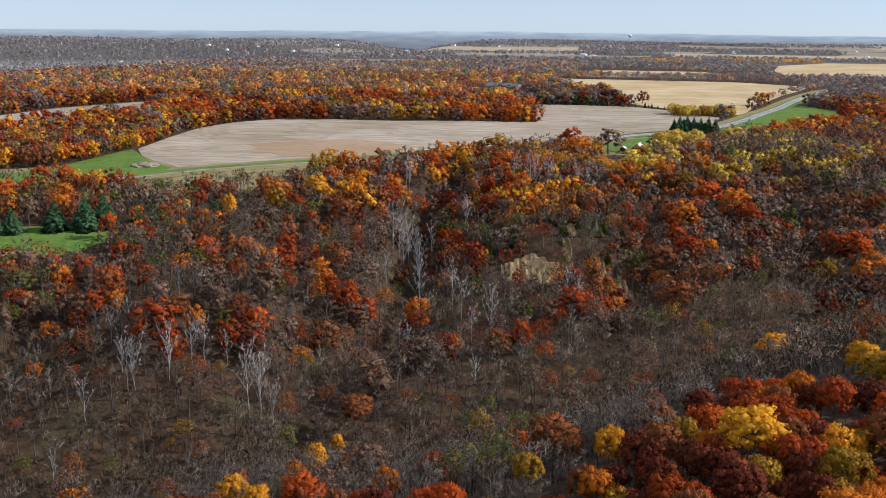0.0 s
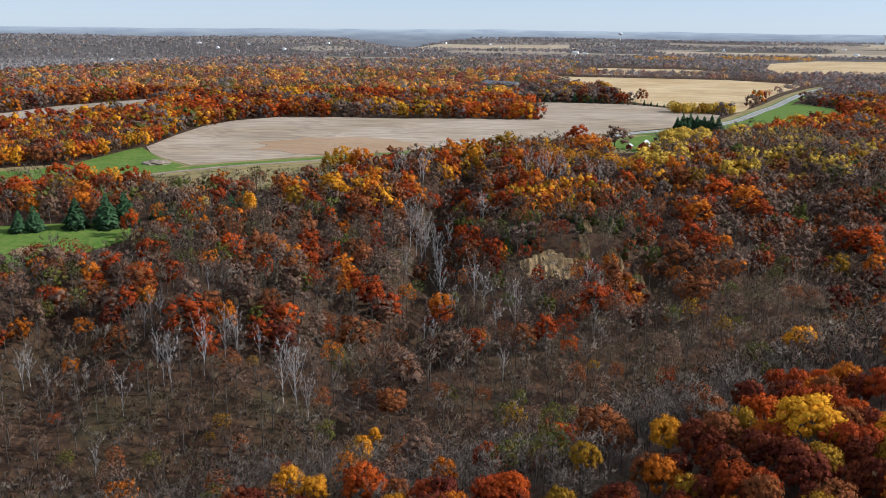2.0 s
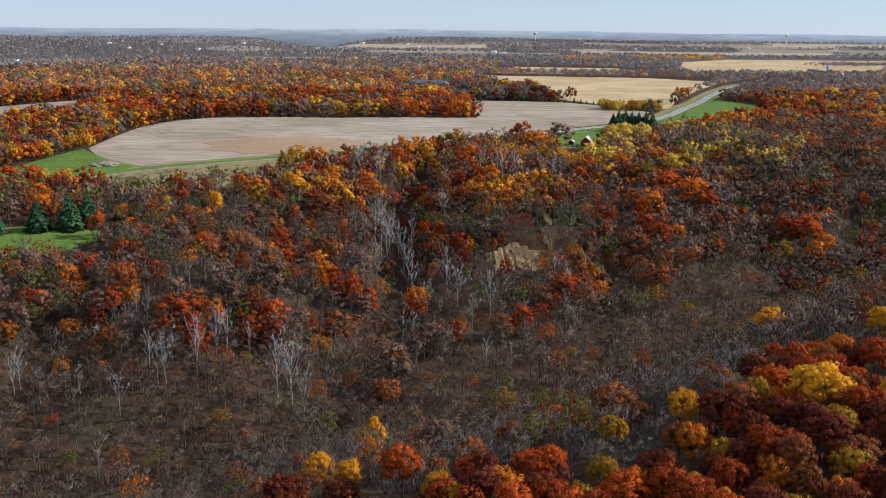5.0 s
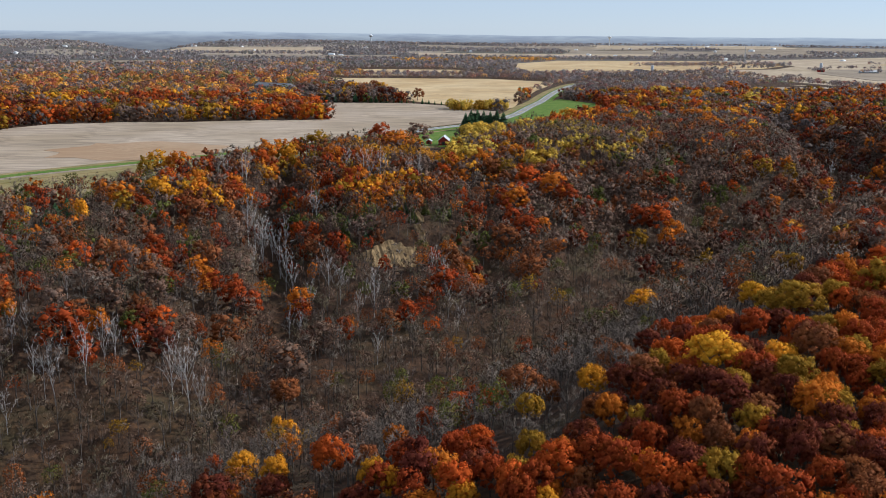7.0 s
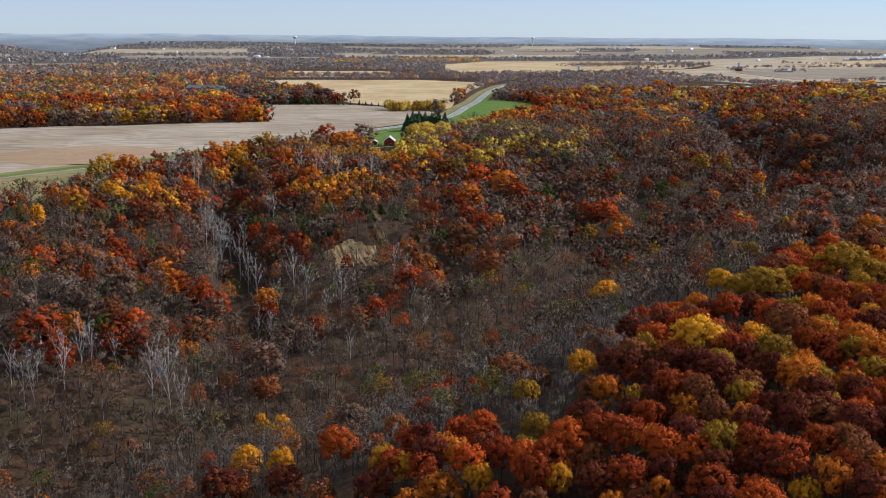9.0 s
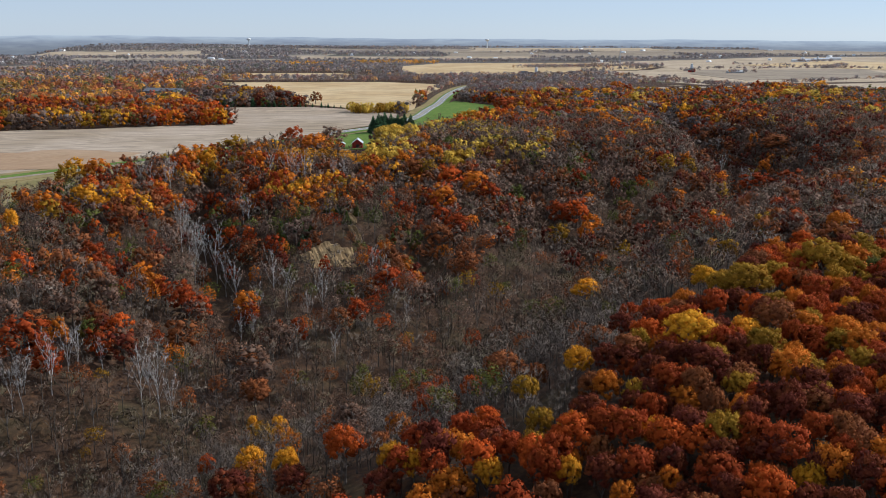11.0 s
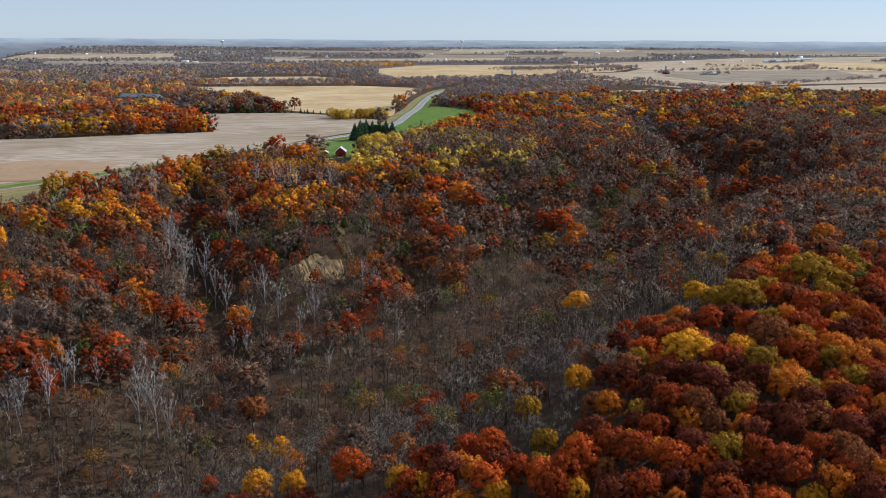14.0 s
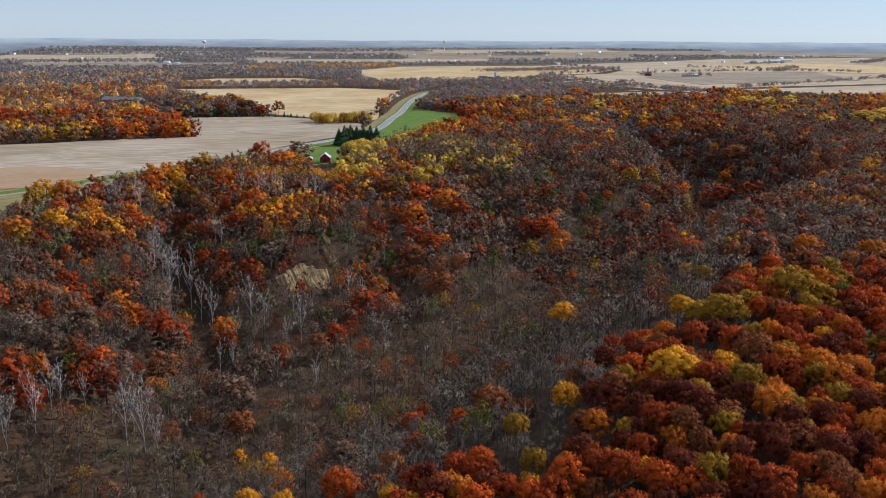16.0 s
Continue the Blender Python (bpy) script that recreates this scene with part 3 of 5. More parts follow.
def spruce_arrays(rs, H=15.0, R=3.6, whorls=20, per=20):
    tv = []
    for k in range(whorls):
        t = k / (whorls - 1)
        z = H * (0.06 + 0.92 * t)
        rr = R * (1 - t) ** 0.85 + 0.15
        for b in range(max(4, int(per * (1 - t * 0.6)))):
            a = rs.uniform(0, 6.283)
            ln = rr * rs.uniform(0.75, 1.12)
            d = np.array([math.cos(a), math.sin(a), 0])
            s = np.array([-d[1], d[0], 0])
            w = 0.22 * ln + 0.3
            root, tip = np.array([0, 0, z + 0.25 * ln]), d * ln + np.array([0, 0, z - 0.22 * ln])
            mid = (root + tip) / 2 + np.array([0, 0, 0.25])
            tv += [root, mid + s * w, tip, root, tip, mid - s * w, mid + s * w, tip + np.array([0, 0, -0.5]), mid - s * w]
    return facing(rs, np.array(tv), np.array([0, 0, H * 0.2]), np.array([1.0, 1.0, 0.45]), 0.12)


# leaf colours
COLOURS = {
    "r": (0.3, 0.05, 0.013),   # russet red
    "f": (0.47, 0.085, 0.014),   # flame red
    "m": (0.125, 0.028, 0.017),   # maroon
    "o": (0.5, 0.15, 0.015),   # orange
    "g": (0.66, 0.3, 0.02),    # gold
    "y": (0.66, 0.33, 0.02),     # yellow
    "p": (0.66, 0.46, 0.075),     # pale yellow
    "v": (0.31, 0.175, 0.018),    # olive gold
    "b": (0.225, 0.078, 0.03),   # rust brown
    "d": (0.18, 0.118, 0.086),   # dry grey-brown leaves
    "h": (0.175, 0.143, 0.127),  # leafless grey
    "k": (0.1, 0.115, 0.028),    # dull green
    "n": (0.058, 0.115, 0.05),  # needles
}
COLOUR_WORD = {"f": "flame-red", "r": "russet-red", "m": "dark maroon", "o": "bright orange", "g": "golden", "y": "yellow", "p": "pale yellow", "v": "olive-gold",
               "b": "rust-brown", "d": "dry grey-brown", "h": "leafless grey", "k": "dull green", "n": "dark green"}

# prototypes in three grades: near, middle and far
proto = {}
rs = RS(11)
proto["oak_near"] = [(trunk_arrays(rs), crown_arrays(rs, 72, 24, 0.33, low=0.44, lobe=0.2, span=1.5)) for _ in range(6)]
proto["oak_mid"] = [(trunk_arrays(rs, limbs=4, sides=5), crown_arrays(rs, 24, 20, 0.56, low=0.14, lobe=0.3, span=1.6)) for _ in range(6)]
proto["airy"] = [(trunk_arrays(rs, limbs=6, r=0.22), crown_arrays(rs, 26, 20, 0.4, R=4.2, low=0.3, lobe=0.38, ragged=0.4, core=False)) for _ in range(4)]
proto["aspen"] = [(trunk_arrays(rs, limbs=3, r=0.2, R=3.0, low=0.3), crown_arrays(rs, 26, 28, 0.42, R=3.2, low=0.3, lobe=0.34, flat=1.2, ragged=0.3)) for _ in range(4)]
proto["bare"] = [bare_arrays(rs, twigs=10, tw=0.055, R=4.8) for _ in range(6)]
proto["birch"] = [bare_arrays(rs, H=16, R=2.9, r=0.13, limbs=10, subs=4, twigs=7, first=0.2, up=1.15, tw=0.055) for _ in range(5)]
# lighter shapes for the joined woodland
def bank_bare(rs):
    (wv, wf), t = bare_arrays(rs, limbs=6, subs=5, twigs=8, tw=0.105, R=4.8)
    bits = [tube((0, 0, -1), (0.3, 0.2, 12.5), 0.24, 0.07, 4)]
    for k in range(4):
        a, z0 = k * 1.8 + rs.uniform(-0.4, 0.4), rs.uniform(4.5, 8)
        bits.append(tube((0, 0, z0), (3 * math.cos(a), 3 * math.sin(a), z0 + rs.uniform(3.5, 6)), 0.12, 0.03, 3))
    return join(bits), t


def bank_oak(rs, lobes=15, per=12, size=0.78):
    return tube((0, 0, -1), (0.2, 0.1, 9), 0.3, 0.12, 4), crown_arrays(rs, lobes, per, size, low=0.06, lobe=0.34, flat=0.95, ragged=0.16, span=1.7)


def far_oak(rs):
    return tube((0, 0, -1), (0.2, 0.1, 9), 0.3, 0.12, 3), crown_arrays(rs, 9, 7, 1.05, low=0.0, lobe=0.4, flat=1.0, ragged=0.2, span=1.85)


def brush_arrays(rs, n=46):
    """A thicket of upright stems and twigs, two or three metres high."""
    o = np.c_[rs.normal(size=(n, 2)) * 1.7, np.zeros(n) - 0.1]
    d = np.c_[rs.normal(size=(n, 2)) * 0.5, rs.uniform(0.7, 1.3, n)]
    L = rs.uniform(1.0, 2.8, (n, 1))
    o[:, 2] += rs.uniform(0, 1.2, n)
    side = np.cross(d, rand_unit(rs, n))
    side /= np.linalg.norm(side, axis=1, keepdims=True)
    v = np.stack([o + side * 0.08, o - side * 0.08, o + d * L * 0.7], 1).reshape(-1, 3)
    return facing(rs, v, np.array([0, 0, -0.5]), np.array([1.0, 1.0, 1.6]), 0.12)


proto["bank_bare"] = [bank_bare(rs) for _ in range(8)]
proto["bank_bare_far"] = [(tube((0, 0, -1), (0.3, 0.2, 12.5), 0.2, 0.05, 3), bare_arrays(rs, limbs=6, subs=4, twigs=6, tw=0.13, R=5.0)[1]) for _ in range(8)]
proto["bank_oak_mid_far"] = [bank_oak(rs, 12, 9, 0.92) for _ in range(6)]
proto["far_oak"] = [far_oak(rs) for _ in range(8)]
proto["brush"] = [((np.zeros((0, 3)), np.zeros((0, 3), int)), brush_arrays(rs)) for _ in range(6)]
proto["bank_oak_mid"] = [bank_oak(rs) for _ in range(6)]
proto["bank_oak_near"] = [(tube((0, 0, -1), (0.2, 0.1, 9), 0.3, 0.12, 4), crown_arrays(rs, 40, 18, 0.46, low=0.44, lobe=0.26, span=1.5)) for _ in range(5)]
proto["bank_airy"] = [(bank_bare(rs)[0], crown_arrays(rs, 20, 12, 0.5, R=4.2, low=0.3, lobe=0.42, core=False)) for _ in range(5)]
proto["shrub"] = [(trunk_arrays(rs, limbs=4, r=0.15, low=0.05), crown_arrays(rs, 26, 17, 0.52, low=0.0, lobe=0.34, flat=0.9, ragged=0.2, span=1.8)) for _ in range(3)]
proto["spruce"] = [((tube((0, 0, -1), (0, 0, 13), 0.28, 0.05, 6)), spruce_arrays(rs)) for _ in range(3)]
KIND = {  # object name, part names, category, label, wood, crown material
    "oak_near": ("oak_tree", "crown", "tree", "{} oak tree in full autumn leaf", BARK, LEAF),
    "oak_mid": ("broadleaf_tree", "crown", "tree", "{} broadleaf tree in autumn leaf on the wooded slope", BARK, LEAF),
    "airy": ("maple_tree", "crown", "tree", "{} tree with thinning autumn leaves among bare trees", BARK, LEAF),
    "aspen": ("aspen_tree", "crown", "tree", "slender {} aspen tree in autumn leaf", WHITE_BARK, LEAF),
    "bare": ("bare_tree", "twig_crown", "tree", "leafless grey-brown tree with fine twigs", BARK, TWIG),
    "birch": ("birch_tree", "twig_crown", "birch", "leafless white-barked birch with pale branches", WHITE_BARK, WHITE_TWIG),
    "shrub": ("shrub", "crown", "shrub", "rounded {} shrub at the edge of the field", BARK, LEAF),
    "spruce": ("spruce_tree", "crown", "spruce", "dark green spruce tree with drooping boughs", BARK, NEEDLE),
}
GROUP = {"oak_near": "oaks of the near spur", "oak_mid": "broadleaf trees of the bluff", "airy": "maples of the slopes", "aspen": "aspens",
         "bare": "bare trees of the valley", "birch": "white birches", "spruce": "spruces", "shrub": "shrubs of the field edges"}
models = {}
for key in KIND:
    shapes = proto[key]
    nm, cp, cat, lab, wood_mat, crown_mat = KIND[key]
    models[key] = [(soup("trunk", *w, wood_mat), soup(cp, c[0], c[1], crown_mat, lie=c[2])) for w, c in shapes]
count = {k: 0 for k in KIND}
rt = RS(5)
placed = []          # x, y, radius of every single tree


def tree(key, x, y, h, colour="b", wide=1.0):
    """One tree standing on the ground: its trunk, and its crown or twigs."""
    nm, cp, cat, lab, _, _ = KIND[key]
    wood, crown = models[key][rt.randint(len(models[key]))]
    root = new(nm)
    root.empty_display_size = 0.5
    s = h / 15.0
    root.matrix_basis = pose(x, y, float(ground_z(x, y)), 0, 0, rt.uniform(0, 360)) @ Matrix.Diagonal((s * wide, s * wide, s, 1))
    part("trunk", wood, root)
    c = part(cp, crown, root)
    base = np.array(COLOURS[colour]) * rt.uniform(0.82, 1.18)
    c.color = (*[float(v) for v in base], 1)
    tagged(root, lab.format(COLOUR_WORD[colour]), cat, GROUP[key])
    count[key] += 1
    placed.append((x, y, 5.0 * s * wide))
    return root


# where nothing grows
RIM_GRASS = [(-330, 505), (-262, 515), (-215, 512), (-150, 505), (-100, 530), (-62, 562), (-20, 606), (40, 648), (95, 668), (138, 668), (150, 676), (165, 690),
             (232, 745), (320, 830), (250, 850), (120, 790), (-100, 660), (-215, 655), (-245, 605), (-330, 560)]
CLIFFS = [(43, 427, 14, 10), (76, 430, 3.5, 11), (66, 462, 3, 8), (62, 441, 2.5, 7), (87, 423, 3, 7), (-192, 390, 7, 4)]
BARN_GAP = [(98, 572), (120, 572), (163, 690), (160, 705), (120, 705)]
LAWN_FRONT = [(-214, 366), (-178, 356), (-158, 372), (-150, 405), (-140, 428), (-215, 412)]
SHED_YARD = [(25, 1270), (140, 1310), (150, 1440), (55, 1455)]
FIELD_HEDGE = [(224, 1108), (296, 972), (300, 930), (345, 1000), (400, 1090), (470, 1235), (440, 1230), (385, 1128), (335, 1028), (298, 992), (240, 1146)]
NO_TREES = [FIELD_HEDGE] + [p for k, p in FIELDS.items()] + [RIM_GRASS, BARN_GAP, LAWN_FRONT, SHED_YARD]
TRACKS = [(ROAD, 17), (LANE, 9)]


def free(x, y, margin=0.0):
    ok = np.ones(np.shape(x), bool)
    for p in NO_TREES:
        ok &= ~inside(p, x, y)
    for cx, cy, cw, ch in CLIFFS:                # the faces, and the bare ground below them
        ok &= np.hypot((x - cx) / cw, (y - cy + 5) / (ch + 5)) > 0.95
    for gx0, gy0, gx1, gy1, depth, width in GULLIES[:4]:
        ok &= seg_dist(np.asarray(x), np.asarray(y), gx0, gy0, gx1, gy1)[0] > 0.22 * width
    for pts, half in TRACKS:
        for p, q in zip(pts, pts[1:]):
            ok &= seg_dist(np.asarray(x), np.asarray(y), *p, *q)[0] > half + margin
    return ok


def in_sweep(x, y, m=25.0):
    """The part of the country that lies ahead of the flight."""
    return (x > -0.52 * y - 45 - m) & (x < -80 + 1.3 * (y + 20) + m)


def scatter(seed, x0, x1, y0, y1, step):
    """Jittered grid points over a stretch of the plan."""
    r = RS(seed)
    gx_, gy_ = np.meshgrid(np.arange(x0, x1, step), np.arange(y0, y1, step))
    px_, py_ = gx_.ravel() + r.uniform(-0.45, 0.45, gx_.size) * step, gy_.ravel() + r.uniform(-0.45, 0.45, gx_.size) * step
    ok = in_sweep(px_, py_) & free(px_, py_, 3.0)
    return px_[ok], py_[ok], r


# ---- single trees that stand out: x, y and crown width (birch, spruce: height), leaf colour ----
OAK_SITES = [
    (213, 235, 7.4, "o"), (225, 235, 12.1, "o"), (164, 198, 9.1, "k"), (152, 182, 7.4, "y"), (312, 314, 13.2, "g"), (346, 331, 11.4, "v"),
    (415, 425, 16.2, "o"), (410, 401, 11.2, "v"), (435, 407, 18.3, "g"), (383, 659, 14.1, "r"), (421, 746, 16.8, "o"), (567, 741, 15.0, "b"),
    (368, 686, 7.2, "g"), (225, 712, 23.5, "y"), (807, 901, 29.8, "y"), (821, 875, 22.1, "y"), (864, 878, 22.4, "y"), (750, 851, 28.2, "v"),
    (670, 649, 19.5, "y"), (761, 680, 30.7, "y"), (801, 693, 25.3, "y"), (1017, 1057, 28.3, "g"), (578, 1120, 25.6, "y"), (585, 1035, 21.2, "g"),
]
OAK_SITES += [
    (641, 1071, 26.9, "g"), (649, 1010, 25.8, "y"), (536, 858, 9.7, "y"), (440, 946, 24.1, "b"), (456, 921, 23.8, "b"), (765, 1230, 27.2, "o"),
    (740, 1164, 20.8, "r"), (415, 956, 20.1, "r"), (-100, 312, 18.1, "r"), (-89, 320, 8.7, "o"), (-94, 305, 10.5, "r"), (-69, 329, 11.2, "f"),
    (-47, 376, 11.3, "r"), (-39, 368, 12.4, "r"), (-32, 372, 11.6, "r"), (-46, 341, 14.4, "b"), (-10, 382, 14.5, "o"), (1, 415, 6.2, "o"),
    (-28, 285, 11.8, "b"), (-24, 305, 17.2, "d"), (-48, 197, 8.3, "g"), (-41, 188, 7.5, "g"), (-54, 229, 5.8, "f"), (-56, 185, 12.5, "m"),
]
OAK_SITES += [
    (-52, 184, 5.1, "o"), (-43, 177, 9.6, "m"), (-29, 179, 10.8, "f"), (-17, 211, 11.5, "d"), (-12, 188, 7.3, "o"), (-22, 174, 6.3, "b"),
    (-22, 165, 7.4, "g"), (-19, 159, 6.4, "g"), (-14, 163, 5.3, "v"), (-27, 158, 8.7, "m"), (25, 254, 9.7, "f"), (-1, 196, 7.3, "r"),
    (22, 214, 7.6, "f"), (33, 262, 6.4, "f"), (2, 165, 7.8, "f"), (-9, 142, 7.5, "g"), (27, 202, 14.2, "b"), (18, 175, 7.2, "v"),
    (29, 188, 6.2, "b"), (10, 153, 7.0, "v"), (14, 145, 6.9, "o"), (4, 131, 6.1, "g"), (8, 124, 9.0, "m"), (7, 134, 4.6, "o"),
]
OAK_SITES += [
    (36, 179, 8.4, "g"), (29, 155, 8.4, "o"), (32, 147, 7.1, "v"), (22, 137, 7.3, "g"), (26, 133, 5.5, "g"), (48, 187, 7.9, "b"),
    (44, 167, 9.9, "b"), (68, 201, 7.1, "r"), (70, 194, 7.7, "r"), (58, 191, 8.1, "m"), (40, 172, 7.3, "m"), (60, 163, 14.2, "y"),
    (51, 164, 6.1, "o"), (51, 152, 9.5, "m"), (58, 151, 7.7, "v"), (40, 153, 9.3, "m"), (44, 144, 7.8, "r"), (73, 167, 7.7, "m"),
    (66, 152, 8.4, "m"), (76, 161, 9.2, "g"), (87, 161, 13.8, "b"), (92, 156, 10.7, "o"), (71, 149, 11.3, "v"), (67, 141, 7.9, "v"),
]
OAK_SITES += [
    (76, 144, 7.0, "o"), (50, 133, 7.6, "v"), (37, 136, 7.5, "o"), (34, 138, 5.2, "m"), (41, 131, 7.4, "b"), (44, 125, 7.3, "o"),
    (51, 125, 7.4, "m"), (38, 116, 9.4, "r"), (35, 125, 5.9, "v"), (28, 113, 9.0, "m"), (20, 118, 7.9, "m"), (35, 113, 5.7, "r"),
    (48, 109, 8.2, "r"), (64, 122, 5.8, "v"), (46, 99, 7.9, "r"), (74, 125, 8.2, "m"), (65, 127, 9.1, "m"), (81, 134, 6.9, "r"),
    (92, 144, 8.8, "v"), (120, 167, 7.6, "g"), (17, 115, 5.7, "o"), (33, 103, 4.5, "b"), (36, 98, 6.5, "y"), (102, 209, 10.0, "y"),
]
OAK_SITES += [
    (103, 192, 15.9, "v"), (101, 199, 10.4, "v"), (123, 201, 11.0, "v"), (145, 202, 19.0, "v"), (141, 209, 11.6, "o"), (151, 198, 11.6, "v"),
    (173, 239, 9.0, "f"), (138, 239, 8.5, "v"), (146, 258, 5.8, "y"), (118, 245, 6.2, "f"), (149, 279, 7.5, "o"), (111, 291, 13.0, "g"),
    (203, 249, 14.1, "o"), (135, 180, 9.3, "r"), (122, 182, 10.5, "r"), (296, 616, 12.7, "o"), (358, 676, 10.1, "o"), (424, 778, 27.8, "o"),
    (398, 712, 25.8, "o"), (427, 714, 14.2, "g"), (336, 603, 15.7, "r"), (149, 513, 18.0, "f"), (161, 500, 20.6, "o"), (165, 487, 14.0, "r"),
]
OAK_SITES += [
    (127, 474, 16.6, "o"), (142, 537, 14.8, "v"), (125, 501, 9.0, "o"), (273, 509, 7.9, "f"), (290, 502, 9.5, "f"), (330, 528, 15.2, "v"),
    (356, 534, 11.3, "v"), (336, 558, 11.4, "o"), (282, 549, 10.8, "b"), (205, 469, 17.6, "r"), (216, 466, 18.4, "f"), (220, 454, 12.6, "o"),
    (238, 488, 8.2, "o"), (195, 449, 13.6, "v"), (210, 447, 10.3, "o"), (260, 476, 15.0, "b"), (289, 482, 13.2, "m"), (168, 280, 12.1, "f"),
    (318, 472, 11.8, "r"), (412, 565, 14.2, "o"), (436, 545, 27.4, "r"), (436, 513, 22.0, "r"), (468, 575, 11.0, "o"), (504, 661, 14.4, "b"),
]
OAK_SITES += [
    (504, 600, 35.6, "b"), (119, 458, 12.9, "r"), (121, 439, 15.0, "r"), (133, 446, 9.6, "o"), (108, 434, 17.8, "b"), (106, 396, 13.8, "b"),
    (-76, 557, 15.0, "v"), (-68, 570, 16.4, "g"), (-58, 567, 16.7, "o"), (-63, 530, 11.6, "f"), (-69, 501, 16.1, "g"), (-62, 497, 8.3, "g"),
    (-88, 489, 15.8, "o"), (-87, 479, 13.0, "v"), (-78, 481, 13.1, "r"), (-46, 512, 9.3, "o"), (-55, 523, 9.4, "r"), (-30, 509, 14.5, "r"),
    (-42, 448, 7.0, "f"), (-59, 419, 7.2, "f"), (-101, 387, 11.8, "f"), (-85, 385, 12.7, "b"), (-71, 414, 12.5, "r"), (-67, 466, 7.9, "f"),
]
OAK_SITES += [
    (-54, 391, 11.9, "o"), (-49, 380, 11.2, "o"), (-83, 366, 8.3, "f"), (-92, 364, 9.7, "b"), (-50, 415, 11.0, "b"), (-51, 473, 14.8, "b"),
    (1, 606, 21.0, "o"), (-7, 586, 14.3, "f"), (14, 631, 12.2, "o"), (36, 632, 24.5, "v"), (97, 700, 18.3, "r"), (91, 615, 19.4, "o"),
    (124, 687, 22.6, "d"), (100, 533, 12.9, "f"), (41, 579, 15.1, "o"), (29, 531, 9.0, "r"), (26, 496, 13.1, "r"), (10, 504, 8.6, "r"),
    (2, 477, 8.2, "f"), (8, 459, 7.9, "f"), (118, 575, 13.1, "y"), (131, 591, 14.3, "y"), (143, 602, 15.5, "y"), (147, 589, 13.6, "y"),
]
OAK_SITES += [
    (146, 571, 10.9, "y"), (126, 565, 13.0, "y"), (135, 567, 12.3, "y"), (134, 552, 15.8, "o"), (134, 536, 15.5, "b"), (100, 490, 8.7, "f"),
    (102, 464, 9.7, "r"), (-230, 476, 14.7, "f"), (-219, 459, 12.6, "o"), (-224, 488, 8.6, "f"), (-225, 515, 13.9, "f"), (-214, 516, 13.8, "f"),
    (-209, 521, 9.0, "g"), (-211, 484, 13.1, "v"), (-197, 471, 13.9, "o"), (-188, 449, 12.1, "o"), (-193, 488, 13.0, "r"), (-195, 506, 11.4, "o"),
    (-194, 516, 10.2, "g"), (-182, 507, 13.3, "r"), (-175, 515, 7.4, "o"), (-200, 438, 12.0, "d"), (-203, 460, 9.4, "d"), (-155, 420, 9.5, "f"),
]
OAK_SITES += [
    (-134, 372, 9.4, "r"), (-140, 406, 10.8, "d"), (-146, 404, 7.5, "o"), (-135, 443, 7.5, "f"), (-123, 335, 11.3, "f"), (-131, 351, 6.2, "o"),
    (-150, 320, 10.1, "d"), (-154, 310, 6.6, "d"),
]
SPRUCE_SITES = [
    (-203, 427, 13), (-209, 424, 11), (-185, 432, 15), (-171, 434, 17), (-164, 440, 17), (-152, 452, 9), (-147, 457, 8),
    (-121, 461, 9), (-118, 468, 10), (-113, 474, 11), (200, 798, 15.8), (203, 791, 18.9),
    (210, 794, 19.0), (215, 791, 18.0), (219, 784, 17.9), (225, 782, 18.9), (230, 779, 17.9),
]
ASPEN_SITES = [
    (-130, 462, 4.6, "y"), (368, 860, 4.2, "y"), (376, 863, 4.3, "y"), (384, 866, 4.3, "y"), (389, 864, 4.3, "y"), (394, 862, 4.3, "y"),
    (397, 855, 4.3, "y"), (400, 847, 4.3, "y"), (403, 839, 4.2, "y"), (-32, 270, 5.1, "g"), (-33, 229, 6.1, "g"), (12, 147, 4.4, "y"),
    (294, 635, 6.5, "y"), (-104, 446, 7.5, "g"), (16, 598, 7.0, "v"), (29, 596, 5.4, "v"), (165, 549, 9.2, "y"), (168, 544, 6.1, "y"),
    (186, 560, 7.9, "y"), (184, 548, 5.0, "y"), (219, 564, 4.1, "y"),
]
BIRCH_SITES = [
    (-22, 464, 24), (-21, 488, 24), (-17, 471, 24), (-25, 467, 24), (-102, 289, 21.4), (-105, 291, 16.3),
    (-93, 298, 20.8), (-87, 306, 19.0), (-84, 310, 16.1), (-76, 311, 12.9), (-65, 293, 24), (-60, 289, 24),
    (-62, 298, 14.7), (-56, 288, 15.4), (-17, 362, 15.0), (-13, 354, 13.8), (21, 367, 21.8), (13, 362, 16.4),
    (5, 391, 24), (-10, 430, 24), (-11, 449, 24), (-10, 406, 22.0), (-5, 473, 22.0), (65, 535, 19.6),
    (-21, 549, 19.5), (-19, 545, 21.2), (-35, 553, 17.8), (-30, 546, 19.4), (13, 323, 13.9), (54, 362, 15.6),
]
